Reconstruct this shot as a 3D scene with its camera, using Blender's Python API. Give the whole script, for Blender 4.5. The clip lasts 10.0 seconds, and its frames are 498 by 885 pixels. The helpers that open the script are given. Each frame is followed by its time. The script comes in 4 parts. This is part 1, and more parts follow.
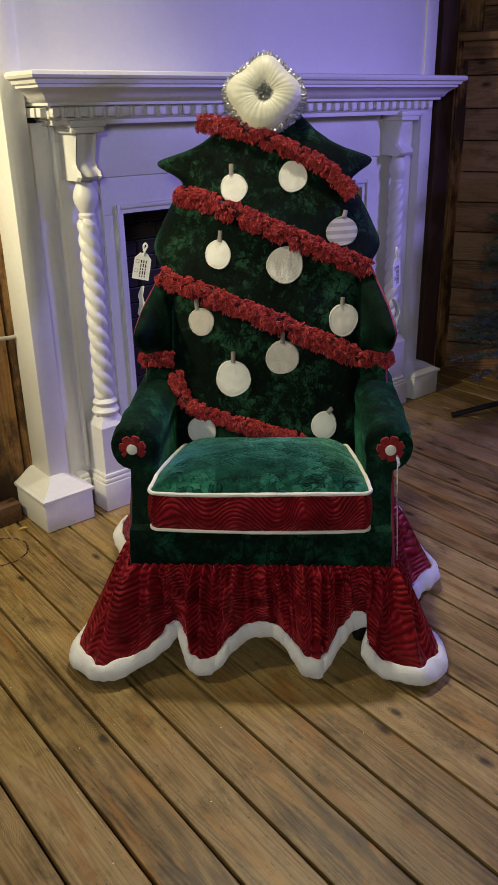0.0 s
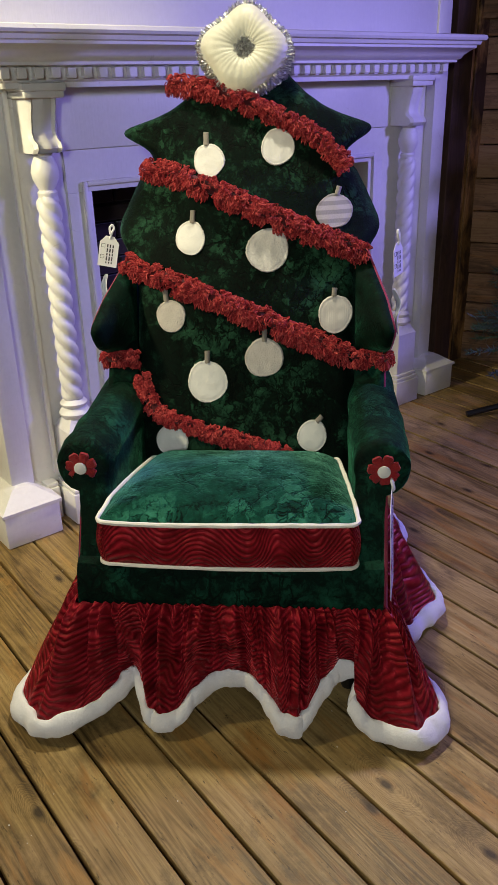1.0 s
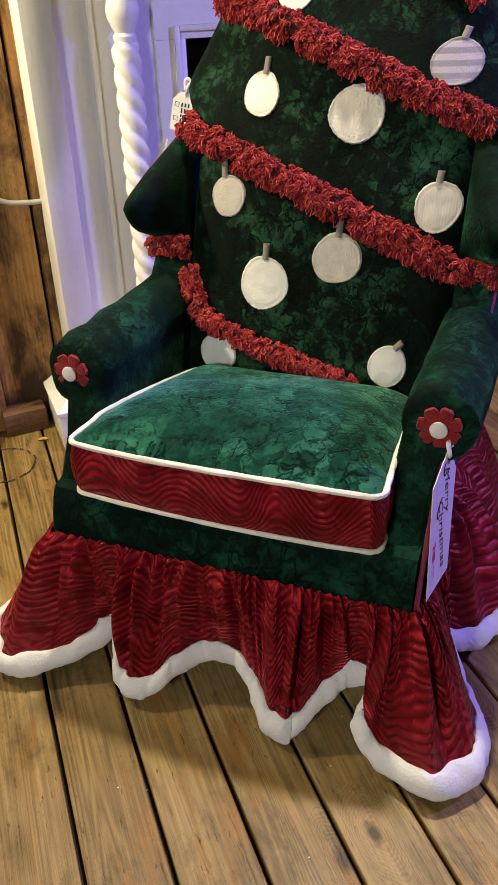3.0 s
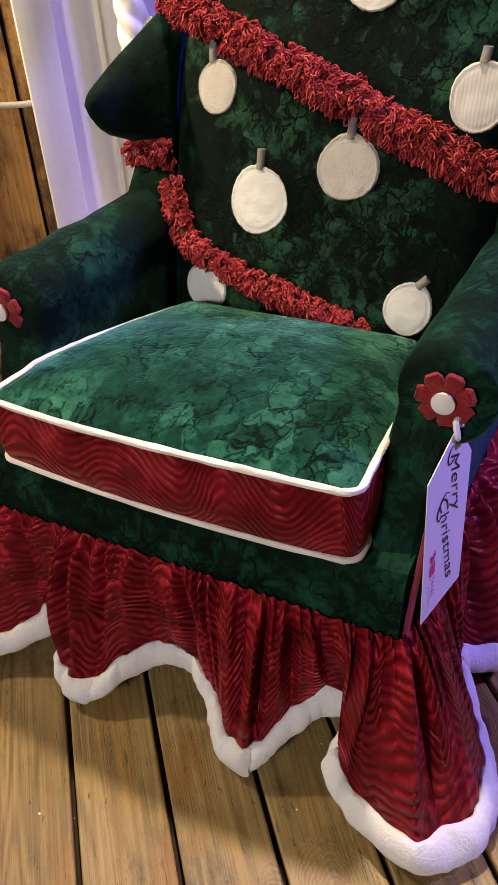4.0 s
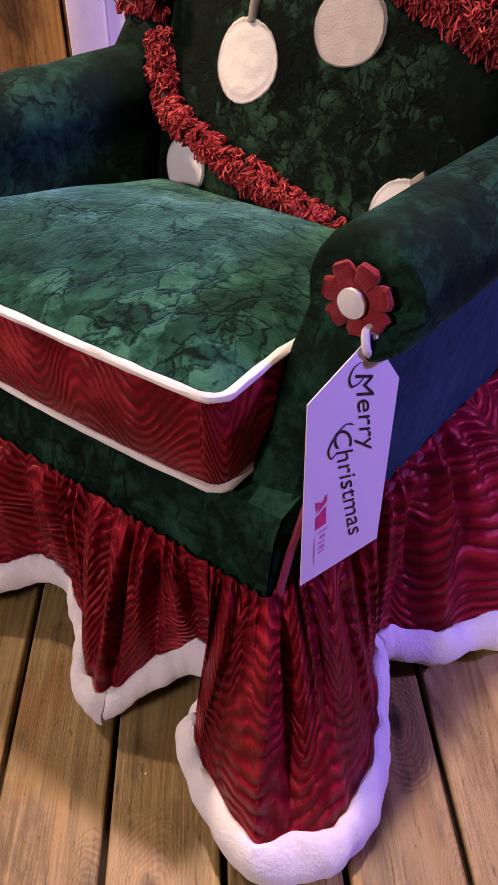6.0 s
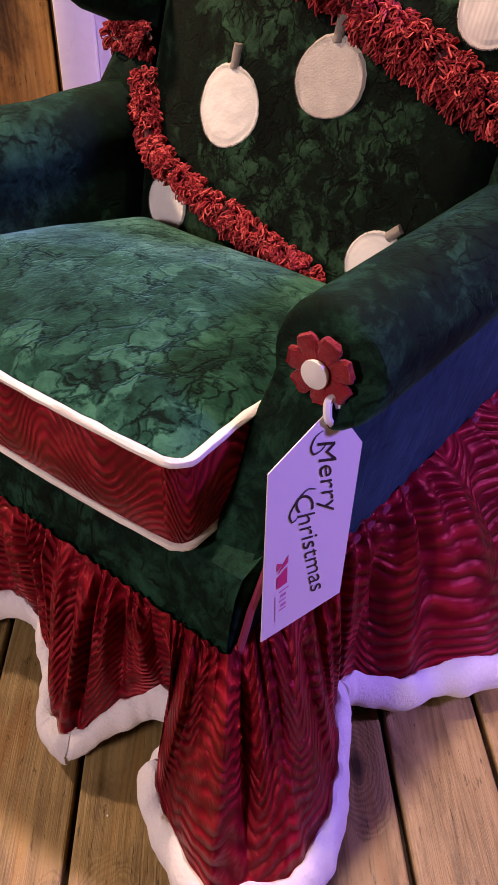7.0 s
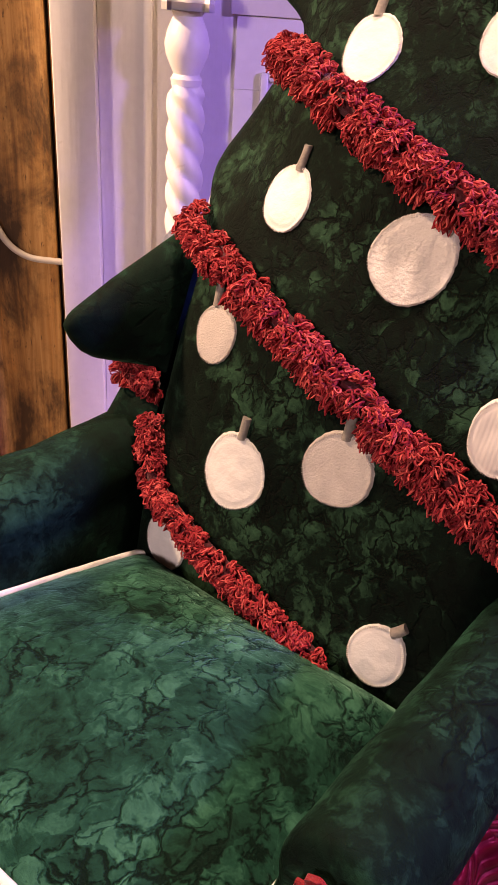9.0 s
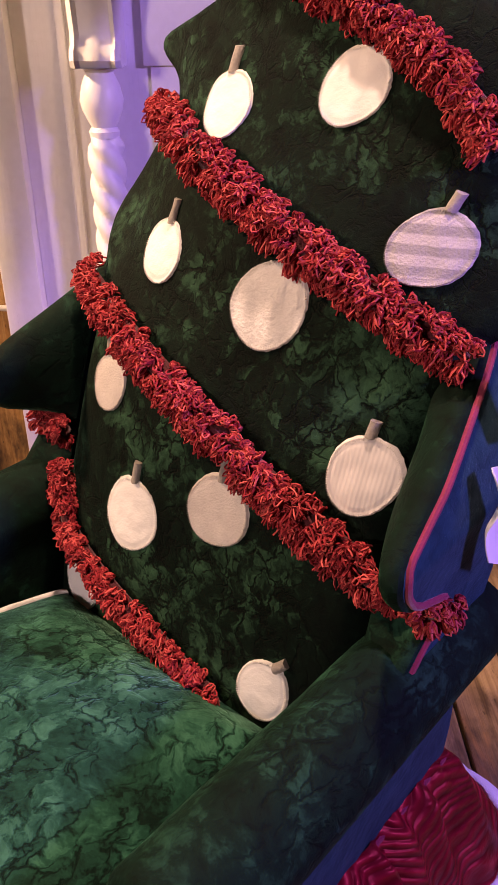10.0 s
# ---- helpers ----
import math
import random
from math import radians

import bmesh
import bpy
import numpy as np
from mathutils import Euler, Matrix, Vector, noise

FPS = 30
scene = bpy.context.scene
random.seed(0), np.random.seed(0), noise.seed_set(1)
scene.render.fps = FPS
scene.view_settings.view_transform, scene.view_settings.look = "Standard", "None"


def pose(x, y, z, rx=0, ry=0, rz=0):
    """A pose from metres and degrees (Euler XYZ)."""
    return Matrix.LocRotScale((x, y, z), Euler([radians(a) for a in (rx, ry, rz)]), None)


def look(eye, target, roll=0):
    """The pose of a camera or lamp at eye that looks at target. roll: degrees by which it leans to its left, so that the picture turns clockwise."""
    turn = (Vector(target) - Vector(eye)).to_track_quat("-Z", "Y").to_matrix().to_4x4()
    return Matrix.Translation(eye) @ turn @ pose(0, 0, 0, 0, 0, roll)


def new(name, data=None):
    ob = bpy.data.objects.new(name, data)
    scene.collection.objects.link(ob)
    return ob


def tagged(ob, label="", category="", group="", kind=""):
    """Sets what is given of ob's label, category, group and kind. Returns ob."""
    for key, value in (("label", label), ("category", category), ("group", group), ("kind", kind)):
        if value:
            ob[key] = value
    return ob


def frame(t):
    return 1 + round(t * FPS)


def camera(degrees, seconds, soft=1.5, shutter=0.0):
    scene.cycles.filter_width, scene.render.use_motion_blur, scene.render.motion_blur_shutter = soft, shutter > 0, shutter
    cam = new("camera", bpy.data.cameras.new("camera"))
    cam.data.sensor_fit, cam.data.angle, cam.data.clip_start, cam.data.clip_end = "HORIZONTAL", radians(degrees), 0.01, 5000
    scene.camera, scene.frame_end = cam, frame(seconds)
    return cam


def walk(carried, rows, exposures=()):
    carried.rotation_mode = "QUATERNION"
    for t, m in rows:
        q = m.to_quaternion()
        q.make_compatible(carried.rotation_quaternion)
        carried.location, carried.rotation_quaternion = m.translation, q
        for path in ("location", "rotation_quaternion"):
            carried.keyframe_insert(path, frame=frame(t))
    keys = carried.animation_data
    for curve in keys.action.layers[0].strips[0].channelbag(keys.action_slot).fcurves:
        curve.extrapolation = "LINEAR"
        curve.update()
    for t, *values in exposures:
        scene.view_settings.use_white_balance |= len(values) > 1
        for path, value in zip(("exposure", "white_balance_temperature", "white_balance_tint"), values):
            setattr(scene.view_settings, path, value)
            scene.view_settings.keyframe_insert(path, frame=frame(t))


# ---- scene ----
cam = camera(35.0, 10.0)
METRES, EYE, TILT, LEAN, TURN = 2.4, 1.418, 0.0, 0.0, 3.4
ROWS = [
    (0.0, 0.0, 0.0, 0.0, -0.47, -22.97, 1.11),
    (0.5, 0.0202, 0.081, -0.0082, 0.31, -23.46, 1.38),
    (1.0, 0.0511, 0.1375, -0.021, 1.07, -24.27, 1.45),
    (1.5, 0.0951, 0.189, -0.0306, 7.06, -25.64, 1.2),
    (2.0, 0.146, 0.2242, -0.0459, 15.75, -27.9, 0.15),
    (2.5, 0.1682, 0.2602, -0.0641, 16.87, -28.85, 0.63),
    (4.0, 0.2141, 0.4645, -0.1345, 24.09, -35.6, 3.6),
    (4.5, 0.2409, 0.5062, -0.1675, 30.16, -36.67, 3.02),
    (5.0, 0.2642, 0.5291, -0.1915, 32.79, -37.52, 2.58),
    (5.5, 0.275, 0.5467, -0.2083, 34.89, -38.26, 1.54),
    (7.0, 0.2798, 0.5768, -0.1846, 35.87, -38.51, -0.92),
    (7.5, 0.2618, 0.5818, -0.1424, 38.08, -35.38, -3.39),
    (8.0, 0.2244, 0.594, -0.1127, 39.11, -32.22, -3.96),
    (8.5, 0.1996, 0.6204, -0.0937, 37.46, -30.58, -4.47),
    (9.0, 0.2114, 0.6446, -0.0719, 36.13, -29.86, -3.78),
    (9.5, 0.2552, 0.6719, -0.0515, 36.85, -29.03, -2.15),
    (10.0, 0.2894, 0.6976, -0.047, 37.91, -28.98, 0.31),
]
walk(cam, [(t, pose(0, 0, EYE, TILT, LEAN, TURN) @ pose(METRES * x, METRES * y, METRES * z, 90 + pitch, roll, yaw)) for t, x, y, z, yaw, pitch, roll in ROWS],
     [(0.0, -0.24, 5900, 2), (1.0, 0.06, 5900, 2), (2.0, 0.30, 6000, 3), (3.0, 0.5, 6150, 7), (4.5, 0.70, 6300, 22), (6.0, 0.69, 6500, 42), (7.5, 0.74, 6980, 46), (10.0, 0.68, 7450, 47)])

# ---- world and light ----
world = bpy.data.worlds.new("world")
scene.world = world
world.use_nodes = True
world.node_tree.nodes["Background"].inputs[0].default_value = (0.9, 0.85, 0.8, 1)
world.node_tree.nodes["Background"].inputs[1].default_value = 0.004


def lamp(name, eye, target, watts, colour, size, spread=180):
    data = bpy.data.lights.new(name, "AREA")
    data.shape, data.size, data.energy, data.color = "DISK", size, watts, colour
    data.spread = radians(spread)
    ob = new(name, data)
    ob.matrix_world = look(eye, target)
    return ob


lamp("ceiling_lamp", (-0.12, 2.64, 2.92), (-0.25, 0.9, 0), 19, (1.0, 0.83, 0.60), 0.16, 104)
lamp("side_lamp", (-1.80, 1.58, 2.1), (-0.9, 2.65, 1.0), 13, (1.0, 0.80, 0.46), 0.16, 90)
lamp("violet_lamp", (2.05, 2.9, 1.85), (0.0, 2.7, 0.7), 23, (0.36, 0.27, 1.0), 0.25, 130)
lamp("front_lamp", (-0.1, -1.3, 1.95), (-0.1, 2.3, 0.8), 12.5, (1.0, 0.955, 0.89), 0.5, 110)

# ---- materials ----


class Nodes:
    """A node material under construction."""

    def __init__(self, name, rough=0.6, metal=0.0):
        self.mat = bpy.data.materials.new(name)
        self.mat.use_nodes = True
        self.tree = self.mat.node_tree
        self.bsdf = self.tree.nodes["Principled BSDF"]
        self.bsdf.inputs["Roughness"].default_value = rough
        self.bsdf.inputs["Metallic"].default_value = metal

    def add(self, kind, ins=(), operation="", feature="", bands_direction="", data_type="", blend_type=""):
        n = self.tree.nodes.new(kind)
        if operation:
            n.operation = operation
        if feature:
            n.feature = feature
        if bands_direction:
            n.bands_direction = bands_direction
        if data_type:
            n.data_type = data_type
        if blend_type:
            n.blend_type = blend_type
        for k, v in dict(ins).items():
            self.put(n.inputs[k], v)
        return n

    def put(self, socket, v):
        if hasattr(v, "is_linked"):
            self.tree.links.new(v, socket)
        else:
            socket.default_value = v

    def coords(self, kind="Object", scale=(1, 1, 1), shift=None):
        tc = self.add("ShaderNodeTexCoord")
        mp = self.add("ShaderNodeMapping", {0: tc.outputs[kind], 3: scale})
        if shift is not None:
            self.put(mp.inputs[1], shift)
        return mp.outputs[0]

    def noise(self, vec, scale, detail=4, rough=0.55, distort=0.0):
        return self.add("ShaderNodeTexNoise", {"Vector": vec, "Scale": scale, "Detail": detail, "Roughness": rough, "Distortion": distort}).outputs[0]

    def ramp(self, fac, stops):
        n = self.add("ShaderNodeValToRGB", {0: fac})
        els = n.color_ramp.elements
        while len(els) < len(stops):
            els.new(0.5)
        for e, (p, c) in zip(els, stops):
            e.position, e.color = p, (*c, 1) if len(c) == 3 else c
        return n.outputs[0]

    def grey(self, fac, a, b, lo=0.0, hi=1.0):
        return self.add("ShaderNodeMapRange", {0: fac, 1: a, 2: b, 3: lo, 4: hi}).outputs[0]

    def math(self, op, a, b=0.0):
        return self.add("ShaderNodeMath", {0: a, 1: b}, operation=op).outputs[0]

    def mix(self, fac, a, b, mode="MIX"):
        n = self.add("ShaderNodeMix", data_type="RGBA", blend_type=mode)
        for i, v in ((0, fac), (6, a), (7, b)):
            self.put(n.inputs[i], v if hasattr(v, "is_linked") or not isinstance(v, tuple) else (*v, 1)[:4])
        return n.outputs[2]

    def bump(self, height, strength, distance, under=None):
        n = self.add("ShaderNodeBump", {"Height": height, "Strength": strength, "Distance": distance})
        if under is not None:
            self.put(n.inputs["Normal"], under)
        return n.outputs[0]

    def done(self, colour=None, normal=None, rough=None, **others):
        if colour is not None:
            self.put(self.bsdf.inputs["Base Color"], colour if hasattr(colour, "is_linked") else (*colour, 1))
        if normal is not None:
            self.put(self.bsdf.inputs["Normal"], normal)
        if rough is not None:
            self.put(self.bsdf.inputs["Roughness"], rough)
        for k, v in others.items():
            self.put(self.bsdf.inputs[k.replace("_", " ")], v)
        return self.mat


def velvet(name, dark, mid, light, scale=1.0, nap=0.3, gloss=(0.25, 0.5, 0.42), crush=1.0, tint=(0.01, 0.05, 0.03), shine=0.08):
    """Crushed velvet: a hazy nap, pressed facets of differing tone, and branching creases, with their sheen and shade
    put into the colour.
    """
    n = Nodes(name, 0.75)
    v = n.coords("Object")

    def push(vec, by, size, detail):
        w = n.add("ShaderNodeTexNoise", {"Vector": vec, "Scale": size, "Detail": detail, "Roughness": 0.6})
        off = n.add("ShaderNodeVectorMath", {0: w.outputs[1], 1: (0.5, 0.5, 0.5)}, operation="SUBTRACT").outputs[0]
        off = n.add("ShaderNodeVectorMath", {0: off, "Scale": by}, operation="SCALE").outputs[0]
        return n.add("ShaderNodeVectorMath", {0: vec, 1: off}, operation="ADD").outputs[0]

    soft = push(v, 0.06, 7 * scale, 3)
    torn = push(soft, 0.022, 55 * scale, 4)
    haze = n.noise(soft, 6 * scale, 4, 0.55)
    cloud = n.noise(torn, 20 * scale, 6, 0.65)
    fine = n.noise(torn, 75 * scale, 5, 0.7)
    where = n.grey(n.noise(v, 4.5 * scale, 3), 0.40, 0.56)
    facets, creases = [], []
    for turn, k, width, keep in (((0.3, 0.2, 0.9), 19, 0.045, 0.47), ((-0.4, 0.7, -0.5), 31, 0.065, 0.46), ((0.9, -0.3, 0.2), 50, 0.085, 0.50)):
        m = n.add("ShaderNodeMapping", {0: torn, 2: turn, 3: (1.0, 0.55, 0.8)}).outputs[0]
        rim = n.add("ShaderNodeTexVoronoi", {"Vector": m, "Scale": k * scale}, feature="DISTANCE_TO_EDGE").outputs[0]
        cell = n.add("ShaderNodeTexVoronoi", {"Vector": m, "Scale": k * scale})
        facets.append(n.math("SUBTRACT", n.add("ShaderNodeSeparateColor", {0: cell.outputs[1]}).outputs[0], 0.5))
        here = n.grey(n.noise(v, 9 * scale + k * 0.4, 4, 0.6), keep, keep + 0.08)
        creases.append(n.math("MULTIPLY", n.grey(rim, 0.0, width, 1.0, 0.0), here))
    crease = n.math("MAXIMUM", n.math("MAXIMUM", creases[0], creases[1]), n.math("MULTIPLY", creases[2], 0.75))
    crease = n.math("MULTIPLY", crease, n.math("ADD", n.math("MULTIPLY", where, 0.75), 0.25))
    facet = n.math("ADD", n.math("MULTIPLY", facets[1], 0.6), n.math("MULTIPLY", facets[2], 0.5))
    facet = n.math("MULTIPLY", facet, n.math("ADD", n.math("MULTIPLY", where, 0.7), 0.15))
    tone = n.math("ADD", n.math("MULTIPLY", haze, 0.42), n.math("ADD", n.math("MULTIPLY", cloud, 0.34), n.math("MULTIPLY", fine, 0.24)))
    tone = n.math("ADD", tone, n.math("MULTIPLY", facet, 0.17 * crush))
    # Creases are darkened as if shaded; the ramp's light stop paints in nap sheen.
    tone = n.math("SUBTRACT", tone, n.math("MULTIPLY", crease, 0.16 * crush))
    colour = n.ramp(tone, [(0.38, dark), (0.50, mid), (0.68, light)])
    h = n.math("ADD", n.math("MULTIPLY", cloud, 0.8), n.math("MULTIPLY", fine, 0.5))
    h = n.math("ADD", n.math("SUBTRACT", h, n.math("MULTIPLY", crease, 0.45 * crush)), n.math("MULTIPLY", facet, 0.35 * crush))
    pile = n.noise(v, 900, 2)
    nrm = n.bump(pile, 0.25, 0.001, n.bump(h, 0.45, 0.006))
    sheen = n.ramp(tone, [(0.38, tint), (0.68, gloss)])
    return n.done(colour, nrm, None, Sheen_Weight=nap, Sheen_Roughness=0.3, Sheen_Tint=sheen, Specular_IOR_Level=shine)


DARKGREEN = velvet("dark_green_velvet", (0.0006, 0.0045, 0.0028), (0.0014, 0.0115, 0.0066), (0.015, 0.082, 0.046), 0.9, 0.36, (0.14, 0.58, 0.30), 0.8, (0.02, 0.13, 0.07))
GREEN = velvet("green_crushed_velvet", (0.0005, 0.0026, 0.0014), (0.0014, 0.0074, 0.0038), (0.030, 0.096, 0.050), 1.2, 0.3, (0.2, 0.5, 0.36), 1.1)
# The chair's green made paler: the seat's grazing haze put into the colour.
LITGREEN = velvet("lit_seat_green_velvet", (0.0010, 0.0088, 0.0050), (0.0056, 0.047, 0.0270), (0.038, 0.172, 0.102), 1.0, 1.0, (0.48, 1.0, 0.80), 1.2, (0.09, 0.34, 0.26), 0.06)
SMOOTHGREEN = velvet("smooth_green_velvet", (0.004, 0.022, 0.034), (0.007, 0.040, 0.060), (0.016, 0.075, 0.110), 0.5, 0.8, (0.45, 0.55, 0.9), 0.4, (0.10, 0.16, 0.30))


def wavy_red(name, swing_by, ribs, scallop, drifting, relief, gleam):
    """Red velvet with a pressed pattern of wavy ribs; the UV map is in metres."""
    n = Nodes(name, 0.6)
    tc = n.add("ShaderNodeTexCoord")
    uv = tc.outputs["UV"]
    sep = n.add("ShaderNodeSeparateXYZ", {0: uv})
    drift = n.noise(uv, 3.5, 2)
    phase = n.math("ADD", n.math("MULTIPLY", sep.outputs[0], 46.0), n.math("MULTIPLY", drift, drifting))
    wave = n.math("SINE", phase)
    if scallop:
        half = n.math("SINE", n.math("MULTIPLY", phase, 0.5))
        wave = n.math("MULTIPLY", n.math("SQRT", n.math("ADD", n.math("MULTIPLY", half, half), 0.05)), -2.0)
    swing = n.math("MULTIPLY", n.math("MULTIPLY", wave, swing_by), n.grey(n.noise(uv, 6.0, 2), 0.3, 0.7, 0.55, 1.45))
    lift = n.math("ADD", n.math("ADD", sep.outputs[1], swing), n.math("MULTIPLY", drift, 0.10))
    lift = n.math("ADD", lift, n.math("MULTIPLY", n.noise(uv, 26, 2), 0.010))
    rib = n.math("SINE", n.math("MULTIPLY", lift, ribs))
    rib = n.math("POWER", n.grey(rib, -1, 1), 0.8)
    patchy = n.grey(n.noise(uv, 22, 3), 0.35, 0.6, 0.25, 1.0)
    cloud = n.noise(uv, 14, 4, 0.6)
    # Highlights on the rib crests and shade in the grooves are painted in.
    tone = n.math("ADD", n.math("MULTIPLY", n.math("MULTIPLY", rib, patchy), 0.27), n.math("ADD", n.math("MULTIPLY", cloud, 0.52), 0.10))
    colour = n.ramp(tone, [(0.30, (0.042, 0.0013, 0.004)), (0.50, (0.16, 0.0045, 0.012)), (0.70, (0.38, 0.018, 0.033))])
    nap = n.ramp(tone, [(0.34, (0.30, 0.010, 0.018)), (0.66, (1.0, 0.11, 0.12))])
    nrm = n.bump(n.noise(uv, 700, 2), 0.2, 0.001, n.bump(n.math("MULTIPLY", rib, patchy), 0.9, relief))
    return n.done(colour, nrm, 0.42, Sheen_Weight=0.55, Sheen_Roughness=0.28, Sheen_Tint=nap, Specular_IOR_Level=gleam, Specular_Tint=(1.0, 0.12, 0.12, 1))


RED = wavy_red("wavy_red_velvet", 0.024, 340.0, True, 8.0, 0.0045, 0.8)
BANDRED = wavy_red("wavy_red_band_velvet", 0.025, 560.0, False, 3.0, 0.0035, 0.7)


def cloth(name, a, b, scale=60, bump=0.3, rough=0.9, sheen=0.2, weave=0.0):
    n = Nodes(name, rough)
    v = n.coords("Object")
    f = n.noise(v, scale, 5, 0.65)
    big = n.noise(v, scale * 0.12, 3)
    colour = n.ramp(n.math("ADD", n.math("MULTIPLY", f, 0.5), n.math("MULTIPLY", big, 0.5)), [(0.3, a), (0.7, b)])
    h = f
    if weave:
        rib = n.add("ShaderNodeTexWave", {"Vector": v, "Scale": weave, "Distortion": 0.6}, bands_direction="X").outputs[1]
        h = n.math("ADD", f, n.math("MULTIPLY", rib, 0.5))
    return n.done(colour, n.bump(h, bump, 0.004), None, Sheen_Weight=sheen)


FUR = cloth("white_plush", (0.80, 0.80, 0.81), (0.92, 0.92, 0.92), 220, 0.5, 0.95, 0.4)
CORD = cloth("white_piping_cloth", (0.72, 0.70, 0.62), (0.86, 0.84, 0.77), 300, 0.3)
PETAL = cloth("red_felt", (0.17, 0.005, 0.008), (0.33, 0.010, 0.015), 260, 0.8, 0.95, 0.1)
REDPIPE = cloth("crimson_piping_cloth", (0.17, 0.008, 0.032), (0.27, 0.015, 0.058), 300, 0.3)
WHITEFELT = cloth("white_satin_patch", (0.67, 0.66, 0.62), (0.82, 0.81, 0.76), 26, 0.7, 0.6)
IVORYPLUSH = cloth("ivory_towelling_patch", (0.60, 0.58, 0.54), (0.74, 0.72, 0.68), 150, 0.9)
RIBBED = cloth("cream_corduroy_patch", (0.60, 0.57, 0.53), (0.72, 0.69, 0.64), 40, 0.09, 0.9, 0.2, 55)
LINEN = cloth("beige_woven_patch", (0.58, 0.53, 0.48), (0.73, 0.68, 0.62), 330, 0.8, 0.95)
GREYFELT = cloth("grey_felt_stem", (0.20, 0.18, 0.15), (0.32, 0.29, 0.25), 200, 0.5)
IVORY = cloth("ivory_pleated_satin", (0.60, 0.59, 0.46), (0.74, 0.73, 0.60), 40, 0.3, 0.5)
PINKCLOTH = cloth("magenta_cloth", (0.13, 0.006, 0.030), (0.22, 0.012, 0.05), 40, 0.3)


def yarn():
    n = Nodes("red_loop_yarn", 0.75)
    g = n.add("ShaderNodeNewGeometry")
    v = n.coords("Object")
    f = n.math("ADD", n.math("MULTIPLY", g.outputs["Random Per Island"], 0.7), n.math("MULTIPLY", n.noise(v, 60), 0.4))
    colour = n.ramp(f, [(0.1, (0.085, 0.004, 0.008)), (0.55, (0.31, 0.021, 0.026)), (1.0, (0.64, 0.120, 0.100))])
    return n.done(colour, n.bump(n.noise(v, 900), 0.4, 0.001), None, Sheen_Weight=0.05, Specular_IOR_Level=0.12)


YARN = yarn()
# Core of the garland, darkened to stand for shade deep between the loops.
CORE = cloth("shaded_red_garland_cord", (0.05, 0.002, 0.004), (0.10, 0.004, 0.008), 200, 0.6)


def striped():
    n = Nodes("grey_striped_patch", 0.9)
    v = n.coords("Object")
    sep = n.add("ShaderNodeSeparateXYZ", {0: v})
    band = n.math("SINE", n.math("MULTIPLY", sep.outputs[2], 290.0))
    fine = n.math("SINE", n.math("MULTIPLY", sep.outputs[2], 2600.0))
    band = n.math("ADD", n.grey(band, -0.3, 0.3), n.math("MULTIPLY", fine, 0.12))
    colour = n.ramp(band, [(0.1, (0.30, 0.285, 0.29)), (0.8, (0.48, 0.45, 0.45))])
    return n.done(colour, n.bump(n.noise(v, 260), 0.5, 0.003))


STRIPED = striped()


def tinsel_mat():
    n = Nodes("silver_tinsel", 0.38, 0.9)
    g = n.add("ShaderNodeNewGeometry")
    return n.done(n.ramp(g.outputs["Random Per Island"], [(0, (0.35, 0.35, 0.38)), (0.6, (0.8, 0.8, 0.82)), (1, (0.95, 0.95, 0.9))]))


TINSEL = tinsel_mat()


def paint(name, a, b, rough=0.45, wear=0.0):
    n = Nodes(name, rough)
    v = n.coords("Object")
    big, fine = n.noise(v, 3.0, 4), n.noise(v, 60, 4)
    brush = n.noise(n.coords("Object", (60, 60, 3)), 2.0, 3)
    colour = n.ramp(n.math("ADD", n.math("MULTIPLY", big, 0.7), n.math("MULTIPLY", fine, 0.3)), [(0.3, a), (0.7, b)])
    if wear:
        scuff = n.grey(n.noise(v, 17, 6, 0.7, 1.5), 0.64, 0.70)
        colour = n.mix(n.math("MULTIPLY", scuff, wear), colour, (0.36, 0.31, 0.24))
    nrm = n.bump(n.math("ADD", brush, n.math("MULTIPLY", fine, 0.5)), 0.12, 0.004)
    return n.done(colour, nrm, n.grey(big, 0.3, 0.7, rough - 0.08, rough + 0.12))


WHITE = paint("white_gloss_paint", (0.68, 0.67, 0.64), (0.80, 0.79, 0.77), 0.42, 0.25)
WALLWHITE = paint("white_wall_paint", (0.68, 0.67, 0.66), (0.78, 0.77, 0.76), 0.6)
SOOT = paint("sooty_black", (0.006, 0.006, 0.007), (0.02, 0.018, 0.018), 0.9)
BLACK = paint("black_metal", (0.006, 0.006, 0.006), (0.014, 0.014, 0.015), 0.45)


